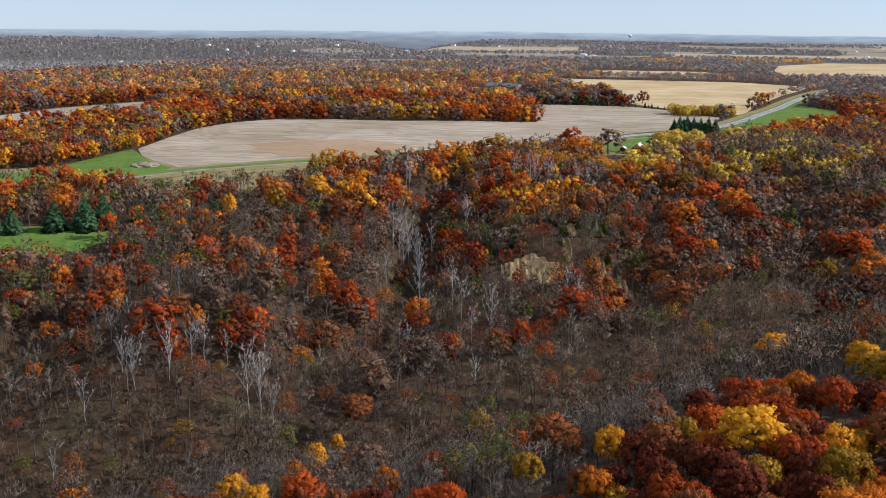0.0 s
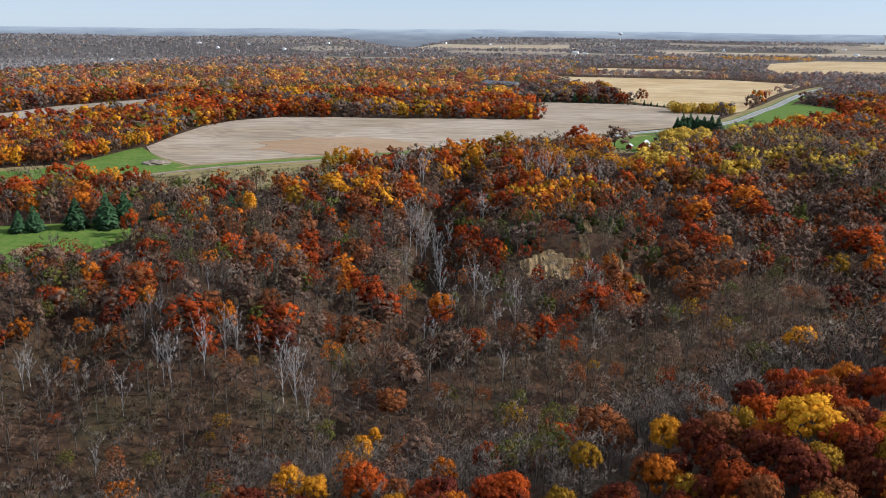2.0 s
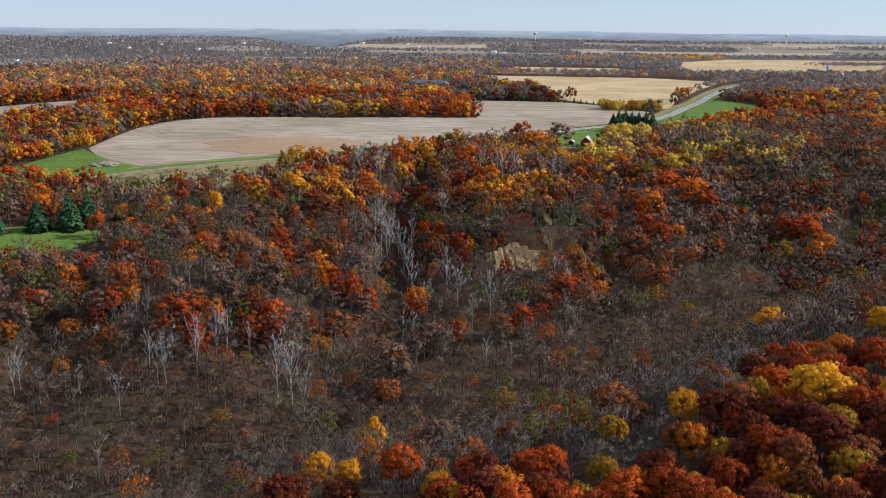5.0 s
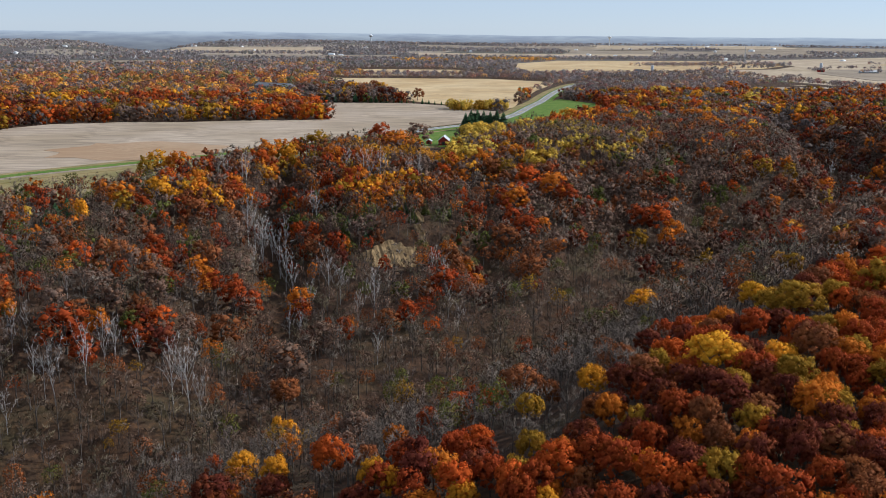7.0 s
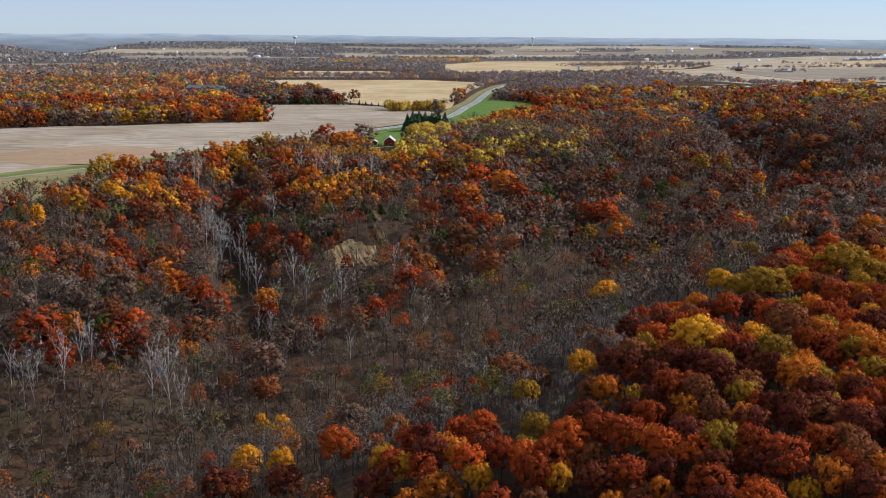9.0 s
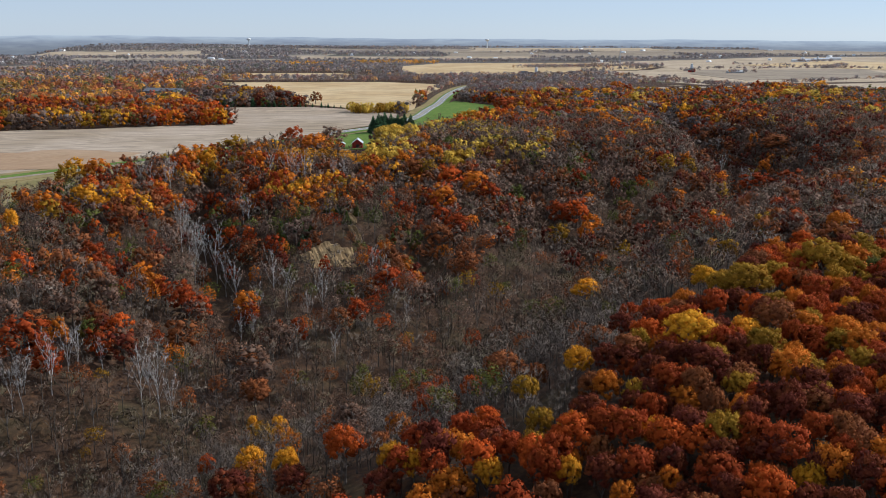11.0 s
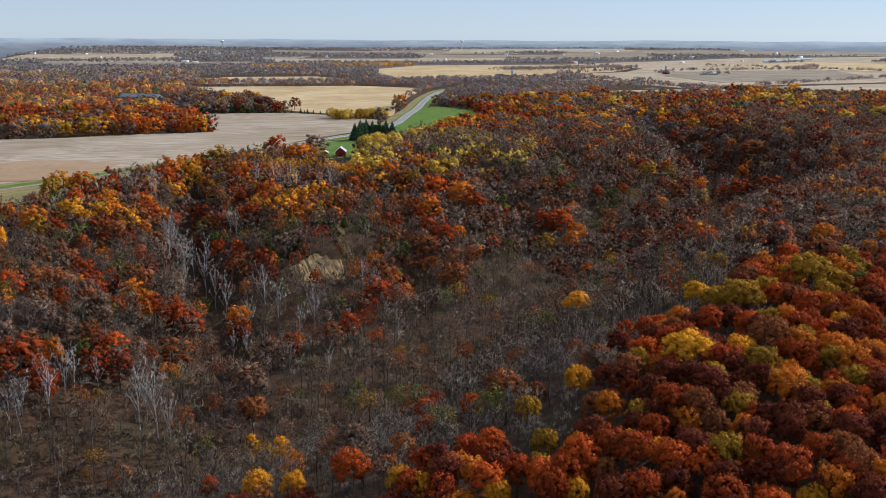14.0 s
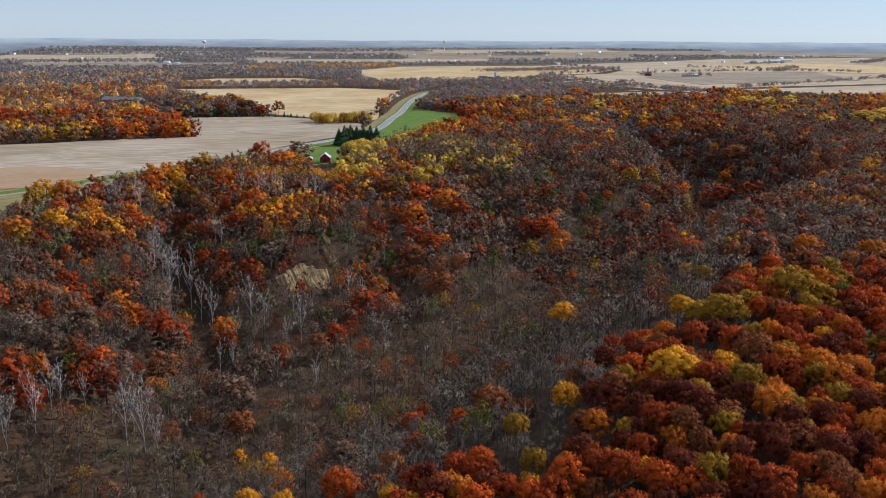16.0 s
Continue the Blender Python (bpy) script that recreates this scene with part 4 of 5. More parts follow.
BIRCH_SITES += [
    (55, 349, 12.6), (9, 383, 18.4), (-5, 380, 15.7), (13, 494, 16.3), (14, 483, 17.6), (55, 537, 21.3),
    (53, 545, 21.6), (63, 543, 21.6), (79, 533, 19.6), (83, 527, 21.2), (44, 553, 20.0), (-19, 456, 24),
    (-12, 473, 22.0), (-26, 421, 16.9), (57, 400, 15.4), (61, 392, 13.8), (464, 624, 20.9), (435, 558, 21.6),
    (442, 572, 19.6), (506, 679, 19.7), (166, 477, 12.1), (-65, 257, 9.4), (-109, 298, 14.5), (-89, 381, 10.1),
    (-102, 346, 10.5), (-115, 278, 16.3), (-142, 285, 13.6), (-130, 288, 10.3), (-117, 320, 10.9), (-113, 319, 13.0),
]
BIRCH_SITES += [
    (-117, 311, 12.8), (-149, 288, 12.6), (-150, 285, 14.7), (-201, 772, 9.8), (-117, 256, 11.5),
]
MAPLE_SITES = [
    (-92, 303, 6.7, "r"), (-84, 298, 9.3, "b"), (-77, 304, 5.5, "v"), (-57, 349, 5.9, "b"), (-55, 346, 7.1, "b"), (-26, 321, 11.2, "d"),
    (-41, 327, 5.9, "b"), (4, 301, 7.8, "b"), (40, 354, 11.0, "r"), (41, 341, 9.8, "f"), (18, 344, 4.9, "m"), (-1, 359, 4.0, "f"),
    (49, 333, 6.3, "v"), (-82, 273, 7.0, "v"), (-85, 270, 3.9, "v"), (-65, 262, 4.2, "b"), (-75, 265, 7.6, "b"), (35, 296, 8.8, "b"),
    (120, 379, 7.4, "k"), (101, 395, 12.9, "b"), (142, 375, 6.4, "b"), (191, 485, 10.7, "b"), (127, 417, 12.1, "b"), (-96, 434, 12.5, "d"),
]
MAPLE_SITES += [
    (54, 579, 13.6, "o"), (66, 584, 13.8, "g"), (76, 577, 13.7, "g"), (88, 577, 13.8, "g"), (97, 569, 15.2, "g"), (106, 559, 12.8, "g"),
    (262, 771, 19.1, "y"), (266, 742, 18.5, "y"), (286, 753, 15.8, "y"), (217, 575, 10.7, "d"), (-138, 310, 8.7, "o"), (-136, 292, 8.3, "o"),
    (-124, 295, 4.2, "f"), (-114, 292, 5.3, "f"), (-134, 271, 5.2, "r"),
]


def oak_at(x, y, w, colour):
    h = min(max(w * 0.7 + 8, 8), 21)
    if colour == "y" and y > 450:
        colour = "p"
    tree("oak_near" if y < 300 else "oak_mid", x, y, h, colour, w / (11.0 * h / 15))


for x, y, w, c in OAK_SITES:
    oak_at(x, y, w, c)
for x, y, w, c in MAPLE_SITES:
    h = min(max(w * 1.35, 6), 15)
    tree("airy", x, y, h, c, w / (9.0 * h / 15))
for x, y, w, c in ASPEN_SITES:
    h = min(max(w * 2.4, 7), 18)
    tree("aspen", x, y, h, "p" if c == "y" and y > 450 else c, w / (7.0 * h / 15))
for x, y, h in BIRCH_SITES:
    tree("birch", x, y, min(max(h, 6), 24), "d", 1.0)
for x, y, h in SPRUCE_SITES:
    tree("spruce", x, y, min(max(h, 6), 24), "n", 2.1 if x < 0 else 1.75)


# ---- woods: single trees first, the rest joined ----
def clear_of(x, y, near=0.75):
    if not placed:
        return np.ones(len(x), bool)
    P = np.array(placed)
    ok = np.ones(len(x), bool)
    for i in range(0, len(x), 500):
        d = np.hypot(x[i:i + 500, None] - P[None, :, 0], y[i:i + 500, None] - P[None, :, 1])
        ok[i:i + 500] = (d > near * P[None, :, 2]).all(1)
    return ok


def pick(r, weights):
    ks = list(weights)
    w = np.array([weights[k] for k in ks], float)
    return ks[r.choice(len(ks), p=w / w.sum())]


# the joined woodland of valley and bluff
BANK = {"bare": [], "leaf": [], "wood": []}


def bank_tree(r, key, x, y, z, h, wide):
    shapes = proto[key]
    w, c = shapes[r.randint(len(shapes))]
    s = h / 15.0
    a = r.uniform(0, 6.283)
    M = np.array([[math.cos(a) * s * wide, -math.sin(a) * s * wide, 0], [math.sin(a) * s * wide, math.cos(a) * s * wide, 0], [0, 0, s]])
    o = np.array([x, y, z])
    T = np.array([[math.cos(a), -math.sin(a), 0], [math.sin(a), math.cos(a), 0], [0, 0, 1]])
    return (w[0] @ M.T + o, w[1]), (c[0] @ M.T + o, c[1], c[2] @ T.T)


WARM = {"o": 3.2, "r": 2.2, "b": 3, "g": 2.0, "v": 1.4, "m": 0.7, "d": 2.6, "h": 3, "k": 0.8}
DIM = {"b": 3, "m": 2.5, "d": 4, "h": 7, "o": 0.6, "g": 0.7, "v": 0.5, "r": 0.7}
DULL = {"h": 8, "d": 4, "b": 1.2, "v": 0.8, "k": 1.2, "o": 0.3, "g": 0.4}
TWIG_TONES = [(0.135, 0.098, 0.07), (0.2, 0.162, 0.128), (0.14, 0.088, 0.06), (0.125, 0.1, 0.062), (0.12, 0.09, 0.074)]


# oaks of the near spur, with leafless trees in its hollows
HOLLOWS = [[(2, 156), (16, 146), (28, 160), (42, 185), (48, 207), (34, 207), (18, 180)], [(76, 200), (86, 187), (106, 182), (113, 192), (101, 212), (97, 240), (84, 232)]]
px_, py_, r = scatter(21, -60, 330, 66, 330, 7.2)
d_ = side_of(px_, py_)
g_ = ground_z(px_, py_)
edge = np.interp(px_, [-75, -30, 0, 20, 40, 60, 80, 110, 150, 190, 250, 330], [150, 168, 176, 172, 168, 182, 203, 204, 238, 226, 195, 170])
ok = clear_of(px_, py_, 0.95) & (py_ < edge) & (g_ > -33)
px_, py_ = px_[ok], py_[ok]
for i in np.argsort(np.hypot(px_ - 75, py_ - 150)):
    x, y = float(px_[i]), float(py_[i])
    if any(inside(p, x, y) for p in HOLLOWS):
        tree("bare", x, y, r.uniform(9, 13), "h", r.uniform(0.85, 1.1))
        continue
    patch = wavy(x, y, 21, 3.0) + r.normal() * 0.45
    col = pick(r, {"m": 5, "r": 5, "f": 1.5, "b": 2.5, "o": 1} if patch < 0.35 else {"o": 2.5, "v": 1.4, "f": 2.5, "r": 3, "m": 2})
    h, wide = r.uniform(11, 16), r.uniform(0.66, 1.0)
    if count["oak_near"] < 320:
        tree("oak_near", x, y, h, col, wide)
    else:
        w, c = bank_tree(r, "bank_oak_near", x, y, float(ground_z(x, y)), h, wide)
        BANK["leaf"].append((*c, np.array(COLOURS[col]) * r.uniform(0.75, 1.25)))
        BANK["wood"].append(w)

def slope_mix(x, y, d, g, r):
    """What grows where on the slopes."""
    p = wavy(x, y, 33, 5.0) * 0.6 + r.normal() * 0.5
    if x > 300 or (x > 175 and d < 20):          # side valley: bare trees, and a darker leaf mix standing in for shade
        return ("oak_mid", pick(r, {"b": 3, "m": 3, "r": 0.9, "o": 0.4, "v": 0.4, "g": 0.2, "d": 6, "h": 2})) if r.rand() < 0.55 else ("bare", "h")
    if x < -190 and y > 565:                     # wood beside the meadow
        return ("oak_mid", pick(r, WARM))
    if d < -8:                                   # near side, down to the brook
        return ("bare", "h") if r.rand() < 0.9 else ("airy", pick(r, {"b": 3, "d": 3, "o": 0.6, "v": 1, "k": 1.5}))
    if d < 42 and x < 330:                       # valley floor
        return ("bare", "h") if r.rand() < 0.84 else ("airy", pick(r, {"b": 3, "d": 5, "v": 0.7, "r": 0.7, "k": 2}))
    if x < -55 and g > -17:                      # thin woods round the clearing
        if r.rand() < 0.42:
            return ("bare", "h")
        return ("oak_mid", pick(r, {"d": 5, "h": 3, "b": 2, "o": 1.8, "r": 1.4, "k": 1.2})) if r.rand() < 0.7 else ("airy", pick(r, {"d": 4, "b": 2, "o": 1, "k": 1.5}))
    if g > -9 and x > 180:                       # rim beyond the farm
        return ("oak_mid", pick(r, {"p": 1.5, "v": 1.6, "d": 6, "h": 2, "b": 1.2, "o": 0.7, "k": 0.8})) if r.rand() < 0.65 else ("bare", "h")
    if g > -9:                                   # rim
        return ("oak_mid", pick(r, {"o": 2, "g": 1.5, "r": 1.5, "b": 2, "v": 1.2, "d": 3})) if r.rand() < 0.72 else ("bare", "h")
    if x > 115:                                  # wooded flank
        return ("oak_mid", pick(r, {"d": 9, "h": 1.5, "b": 2.2, "r": 1.2, "o": 0.8, "k": 1.2, "m": 1.0})) if r.rand() < 0.68 else ("bare", "h")
    if p > 0.38:
        return ("oak_mid", pick(r, {"r": 2, "o": 1, "b": 3, "m": 1.5, "d": 4, "k": 1}))
    return ("bare", "h") if r.rand() < 0.72 else ("airy", pick(r, {"d": 5, "b": 3, "r": 1.3, "o": 1, "k": 1.5}))


px_, py_, r = scatter(31, -330, 700, 110, 760, 6.9)
d_, g_ = side_of(px_, py_), ground_z(px_, py_)
ok = clear_of(px_, py_, 0.8) & (py_ > np.interp(px_, [-75, -30, 0, 20, 40, 60, 80, 110, 150, 190, 250, 330], [140, 165, 178, 178, 174, 188, 208, 209, 243, 231, 200, 175]))
px_, py_, d_, g_ = px_[ok], py_[ok], d_[ok], g_[ok]
order = np.argsort(np.hypot(px_ + 20, py_ - 60))
for i in order:
    x, y, z = float(px_[i]), float(py_[i]), float(g_[i])
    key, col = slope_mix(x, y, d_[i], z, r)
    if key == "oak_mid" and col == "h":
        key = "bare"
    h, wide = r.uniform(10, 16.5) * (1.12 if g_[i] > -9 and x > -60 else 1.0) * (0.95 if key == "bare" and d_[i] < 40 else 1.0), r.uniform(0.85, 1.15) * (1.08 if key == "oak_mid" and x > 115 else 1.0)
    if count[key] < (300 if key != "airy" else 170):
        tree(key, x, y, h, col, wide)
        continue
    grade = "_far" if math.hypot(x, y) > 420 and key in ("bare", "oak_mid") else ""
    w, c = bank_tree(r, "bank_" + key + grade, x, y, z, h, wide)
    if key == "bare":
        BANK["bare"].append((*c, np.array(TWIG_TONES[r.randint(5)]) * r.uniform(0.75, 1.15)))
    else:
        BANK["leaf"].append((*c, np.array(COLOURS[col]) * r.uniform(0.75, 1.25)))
    BANK["wood"].append(w)


def bank_object(name, bits, mat, label, tinted=False):
    """Many trees as one mesh; each bit is vertices, faces, and (for leaves and twigs) the way they face and their colour."""
    if not bits:
        return
    v, f = join([q[:2] for q in bits])
    tint = np.concatenate([np.tile(q[3], (len(q[0]), 1)) for q in bits]) if tinted else None
    lie = np.concatenate([q[2] for q in bits]) if tinted else None
    tagged(new(name, soup(name, v, f, mat, tint, lie=lie)), label, "woodland", kind="stuff")


px_, py_, r = scatter(33, -260, 420, 150, 590, 7.5)
g_ = ground_z(px_, py_)
ok = (g_ < -11) & (py_ > np.interp(px_, [-75, 0, 40, 80, 150, 190, 420], [190, 190, 172, 205, 245, 245, 300]))
bits = []
for x, y, z in zip(px_[ok], py_[ok], g_[ok]):
    _, c = bank_tree(r, "brush", x, y, z, r.uniform(9, 19), r.uniform(0.9, 1.5))
    bits.append((*c, np.array(TWIG_TONES[r.randint(5)]) * r.uniform(0.6, 0.9)))
bank_object("undergrowth", bits, TWIG_TINT, "brown leafless undergrowth of the valley floor", True)
bank_object("woodland_twigs", BANK["bare"], TWIG_TINT, "hazy grey-brown twigs of leafless valley woodland", True)
bank_object("woodland_trunks", BANK["wood"], BARK, "grey-brown trunks and limbs of the slope woodland")
bank_object("woodland_foliage", BANK["leaf"], LEAF_TINT, "red, orange and brown foliage of the slope woodland", True)

# ---- far woods on the plateau ----
def far_crowns(seed, pts, tris, size, weights, dull=1.0):
    """Small crowns, each a ragged dome of leaf sprays with a trunk wedge below. dull scales the haze mixed into their
    colour.
    """
    r = RS(seed)
    bits = []
    for x, y, h in pts:
        z = float(ground_z(x, y))
        R = h * r.uniform(0.34, 0.48)
        d = rand_unit(r, tris)
        d[:, 2] = np.abs(d[:, 2]) * 1.15 - 0.35
        lob = 1 + 0.22 * np.sin(d[:, :1] * 5 + r.uniform(0, 6)) * np.cos(d[:, 1:2] * 4 + r.uniform(0, 6))
        p = np.array([x, y, z + h * 0.58]) + d * lob * np.array([R, R, h * 0.42])
        nn = d + r.normal(size=(tris, 3)) * 0.2
        nn /= np.linalg.norm(nn, axis=1, keepdims=True)
        v, f = leaf_tris(r, p, nn, size * h / 14)
        t = 0.02 * h
        v = np.r_[v, [[x - t, y, z - 0.5], [x + t, y, z - 0.5], [x, y, z + h * 0.7]]]
        f = np.r_[f, [[len(v) - 3, len(v) - 2, len(v) - 1]]]
        ly = np.r_[np.repeat(unit(d + np.array([0, 0, 0.25]) + r.normal(size=(tris, 3)) * 0.2), 3, axis=0), [[0.3, -0.9, 0.2]] * 3]
        grey = dull * min(0.75, 0.1 + math.hypot(x, y) / 5000)     # distance haze mixed into the leaf colour
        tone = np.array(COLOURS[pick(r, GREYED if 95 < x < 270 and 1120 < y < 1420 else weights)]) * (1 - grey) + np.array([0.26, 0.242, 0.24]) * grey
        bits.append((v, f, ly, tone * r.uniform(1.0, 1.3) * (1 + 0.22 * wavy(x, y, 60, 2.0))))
    return bits


def wood_points(seed, x0, x1, y0, y1, step, hmin, hmax, keep_fn=None):
    x, y, r = scatter(seed, x0, x1, y0, y1, step)
    ok = np.ones(len(x), bool) if keep_fn is None else keep_fn(x, y)
    ok &= clear_of(x, y, 0.8)
    return [(a, b, r.uniform(hmin, hmax)) for a, b in zip(x[ok], y[ok])]


FIRE = {"o": 4, "f": 2, "r": 3.6, "b": 2.6, "g": 1.0, "m": 1.4, "v": 0.8, "d": 1.5}
GOLDEN = {"g": 3, "y": 2.2, "v": 3, "o": 2.2, "b": 1, "d": 1.5, "k": 0.8}
GREYED = {"h": 5, "d": 4.5, "b": 1.6, "k": 1, "v": 0.9, "m": 0.6, "o": 0.4}
# DUSK: leafless greys, plus dark reds putting the side valley's shade into colour
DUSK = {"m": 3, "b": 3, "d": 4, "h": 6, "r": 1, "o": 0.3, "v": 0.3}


def wood_mix(x, y, r, fire, gold):
    """Woods turn in patches: red and orange, golden, or grey and leafless."""
    p = wavy(x, y, 52, 2.7) + 0.35 * r.normal()
    q = wavy(x, y, 38, 6.1) + 0.35 * r.normal()
    if 95 < x < 270 and y > 1120:                # copse between the fields
        return GREYED
    if p > fire:
        return FIRE
    return GOLDEN if q > gold else GREYED


def lobed_wood(seed, pts, dusk=False):
    """Trees with a lobed crown each; their colour runs in loose groups."""
    r = RS(seed)
    bits = []
    for x, y, h in pts:
        w, c = bank_tree(r, "far_oak", x, y, float(ground_z(x, y)), h, r.uniform(1.0, 1.35))
        rim = dusk and float(ground_z(x, y)) > -7
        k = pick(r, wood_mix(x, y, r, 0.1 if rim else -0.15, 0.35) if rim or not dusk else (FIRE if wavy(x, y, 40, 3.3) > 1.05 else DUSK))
        tone = np.array(COLOURS[k]) * r.uniform(0.75, 1.2) * (1 + 0.2 * wavy(x, y, 45, 2.0))
        side = unit(w[0] * np.array([1, 1, 0]) - np.array([x, y, 0]) + 0.01)
        bits += [(*c, tone), (*w, side, np.array([0.13, 0.1, 0.08]))]
    return bits


bits = lobed_wood(41, wood_points(42, -560, 400, 745, 1180, 13, 14, 22))
bits += lobed_wood(49, wood_points(50, 400, 1250, 700, 1180, 12.5, 13, 20), True)
bank_object("far_woods", bits, LEAF_TINT, "autumn woods in red, orange and brown on the plateau", True)
MIDWOOD = {"h": 2.2, "d": 3, "b": 3, "o": 3.6, "v": 2.6, "g": 2.6, "y": 1.0, "k": 2.2, "r": 1.8, "m": 0.6}
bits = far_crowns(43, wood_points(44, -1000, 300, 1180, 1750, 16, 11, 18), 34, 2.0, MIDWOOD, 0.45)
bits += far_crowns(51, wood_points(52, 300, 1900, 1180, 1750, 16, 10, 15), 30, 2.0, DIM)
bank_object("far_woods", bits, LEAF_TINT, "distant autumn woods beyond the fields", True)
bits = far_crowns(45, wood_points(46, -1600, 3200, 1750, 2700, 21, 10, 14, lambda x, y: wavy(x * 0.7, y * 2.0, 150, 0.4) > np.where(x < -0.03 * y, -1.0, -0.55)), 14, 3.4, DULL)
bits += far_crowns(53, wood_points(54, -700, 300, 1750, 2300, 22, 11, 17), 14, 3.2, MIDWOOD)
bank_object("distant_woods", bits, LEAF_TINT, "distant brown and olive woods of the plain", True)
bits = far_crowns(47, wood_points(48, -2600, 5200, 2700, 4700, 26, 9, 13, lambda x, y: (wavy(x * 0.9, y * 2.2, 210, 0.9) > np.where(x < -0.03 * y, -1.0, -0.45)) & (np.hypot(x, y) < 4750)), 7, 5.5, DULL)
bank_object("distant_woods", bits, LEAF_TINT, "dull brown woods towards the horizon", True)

HEDGES = [(1050, 1420, 1010, 1190, 10), (1010, 1190, 965, 1010, 10), (1110, 2150, 1545, 2190, 45), (700, 1650, 860, 1600, 20), (1380, 1840, 1440, 1880, 18),
          (1440, 1770, 1520, 1750, 14), (2300, 2420, 2450, 2400, 18), (1060, 1500, 1120, 1560, 12), (1240, 880, 1700, 1000, 30), (1900, 1900, 2200, 2120, 16),
          (215, 1725, 520, 1655, 30), (520, 1655, 800, 1600, 26), (2700, 2300, 3100, 2500, 25), (1200, 1330, 2080, 1570, 9), (1500, 1955, 2020, 1900, 9), (2050, 1740, 1880, 2240, 9)]
r = RS(57)
pts = []
for x0, y0, x1, y1, half in HEDGES:
    for _ in range(int(math.hypot(x1 - x0, y1 - y0) * half / 70)):
        t = r.rand()
        pts.append((x0 + (x1 - x0) * t + r.uniform(-half, half), y0 + (y1 - y0) * t + r.uniform(-half, half), r.uniform(8, 14)))
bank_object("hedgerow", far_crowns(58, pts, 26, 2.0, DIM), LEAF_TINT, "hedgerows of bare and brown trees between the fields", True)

# stands of yellow poplars on the plain
r = RS(63)
pts = [(x0 + r.uniform(-w, w), y0 + r.uniform(-d, d), r.uniform(11, 15)) for x0, y0, w, d in ((600, 2480, 70, 50), (900, 2560, 120, 50), (250, 2160, 70, 45), (-30, 2110, 60, 40)) for _ in range(int(w * d / 55))]
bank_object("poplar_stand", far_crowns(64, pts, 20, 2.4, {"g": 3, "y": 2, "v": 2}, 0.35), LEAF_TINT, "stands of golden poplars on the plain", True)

# ---- low scrub at the plateau's edge ----
r = RS(61)
bits = []
for _ in range(1500):
    x, y = r.uniform(-300, 170), r.uniform(440, 700)
    if not inside(RIM_GRASS, x, y) and not (x < -60 and y > 440):
        continue
    ok = free(np.array([x]), np.array([y]), 1.0)[0] or inside(RIM_GRASS, x, y)
    if not ok or any(inside(p, x, y) for p in FIELDS.values()) or min(seg_dist(x, y, *p, *q)[0] for p, q in zip(LANE, LANE[1:])) < 8:
        continue
    rim = np.interp(x, [-300, -100, -50, 50, 170], [560, 575, 590, 620, 660])
    if y > rim + r.uniform(-10, 10):
        continue
    h = r.uniform(2.0, 5.0)
    w, c = bank_tree(r, "bank_bare_far", x, y, float(ground_z(x, y)), h, r.uniform(1.2, 1.9))
    bits.append((*c, np.array(TWIG_TONES[r.randint(5)]) * r.uniform(0.9, 1.4)))
bank_object("scrub", bits, TWIG_TINT, "low grey-brown leafless scrub at the plateau's edge", True)

sheet("meadow", RIM_GRASS, DRY_GRASS, "rough dry grass along the plateau's edge", "meadow", 0.2)

# ---- sandstone cliffs and banks ----
def cliff(cx, cy, w, hgt, seed, label):
    """A ribbed bare face that stands proud of the slope."""
    n, m = 70, 30
    r = RS(seed)
    u, v = np.meshgrid(np.linspace(-1, 1, n), np.linspace(-1, 1, m))
    x, y = cx + u * w, cy + v * hgt
    g = ground_z(x, y)
    rim = 1 - np.clip(np.hypot(u, v * 0.95) + 0.16 * np.sin(5 * np.arctan2(v, u) + seed) + 0.08 * np.sin(11 * np.arctan2(v, u)), 0, 1.5)
    crack = np.convolve(r.normal(size=n + 4), [0.2, 0.5, 0.2], "same")[2:-2] + 0.7 * np.repeat(r.normal(size=n // 5 + 1), 5)[:n]     # gullied by rain, unevenly
    ribs = 0.55 * crack * (0.6 + 0.4 * np.sin(v * 2.5 + u * 3 + seed)) + 0.3 * np.abs(np.sin(u * w * 0.9 + 1.3 * np.sin(u * w * 0.37 + seed) + v)) + r.normal(size=u.shape) * 0.16
    ledge = 0.35 * np.floor((v + 1) * 2.6 + 0.3 * np.sin(u * 4 + seed))
    proud = np.where(rim > 0, 0.25 + 0.5 * np.clip(rim * 4, 0, 1) + ledge * 0.5 + ribs * 0.8, -1.6)
    idx = np.arange(n * m).reshape(m, n)
    q = np.stack([idx[:-1, :-1], idx[:-1, 1:], idx[1:, 1:], idx[1:, :-1]], -1).reshape(-1, 4)
    ob = new("sandstone_cliff", soup("sandstone_cliff", np.c_[x.ravel(), y.ravel(), (g + proud).ravel()], q, SAND))
    return tagged(ob, label, "cliff", kind="structure")


for i, (cx, cy, w, hgt) in enumerate(CLIFFS):
    cliff(cx, cy, w, hgt, 3 + i, "bare pale sandstone face on the wooded slope" if i < 5 else "bare sandy bank below the clearing")

# dark junipers round the cliffs
r = RS(71)
for _ in range(90):
    x, y = r.uniform(18, 100), r.uniform(436, 520)
    if all(math.hypot((x - cx) / cw, (y - cy + 3) / (ch + 4)) > 1.0 for cx, cy, cw, ch in CLIFFS) and count["spruce"] < 64:
        tree("spruce", x, y, r.uniform(4.5, 8.5), "k" if r.rand() < 0.6 else "n", r.uniform(1.3, 2.0))

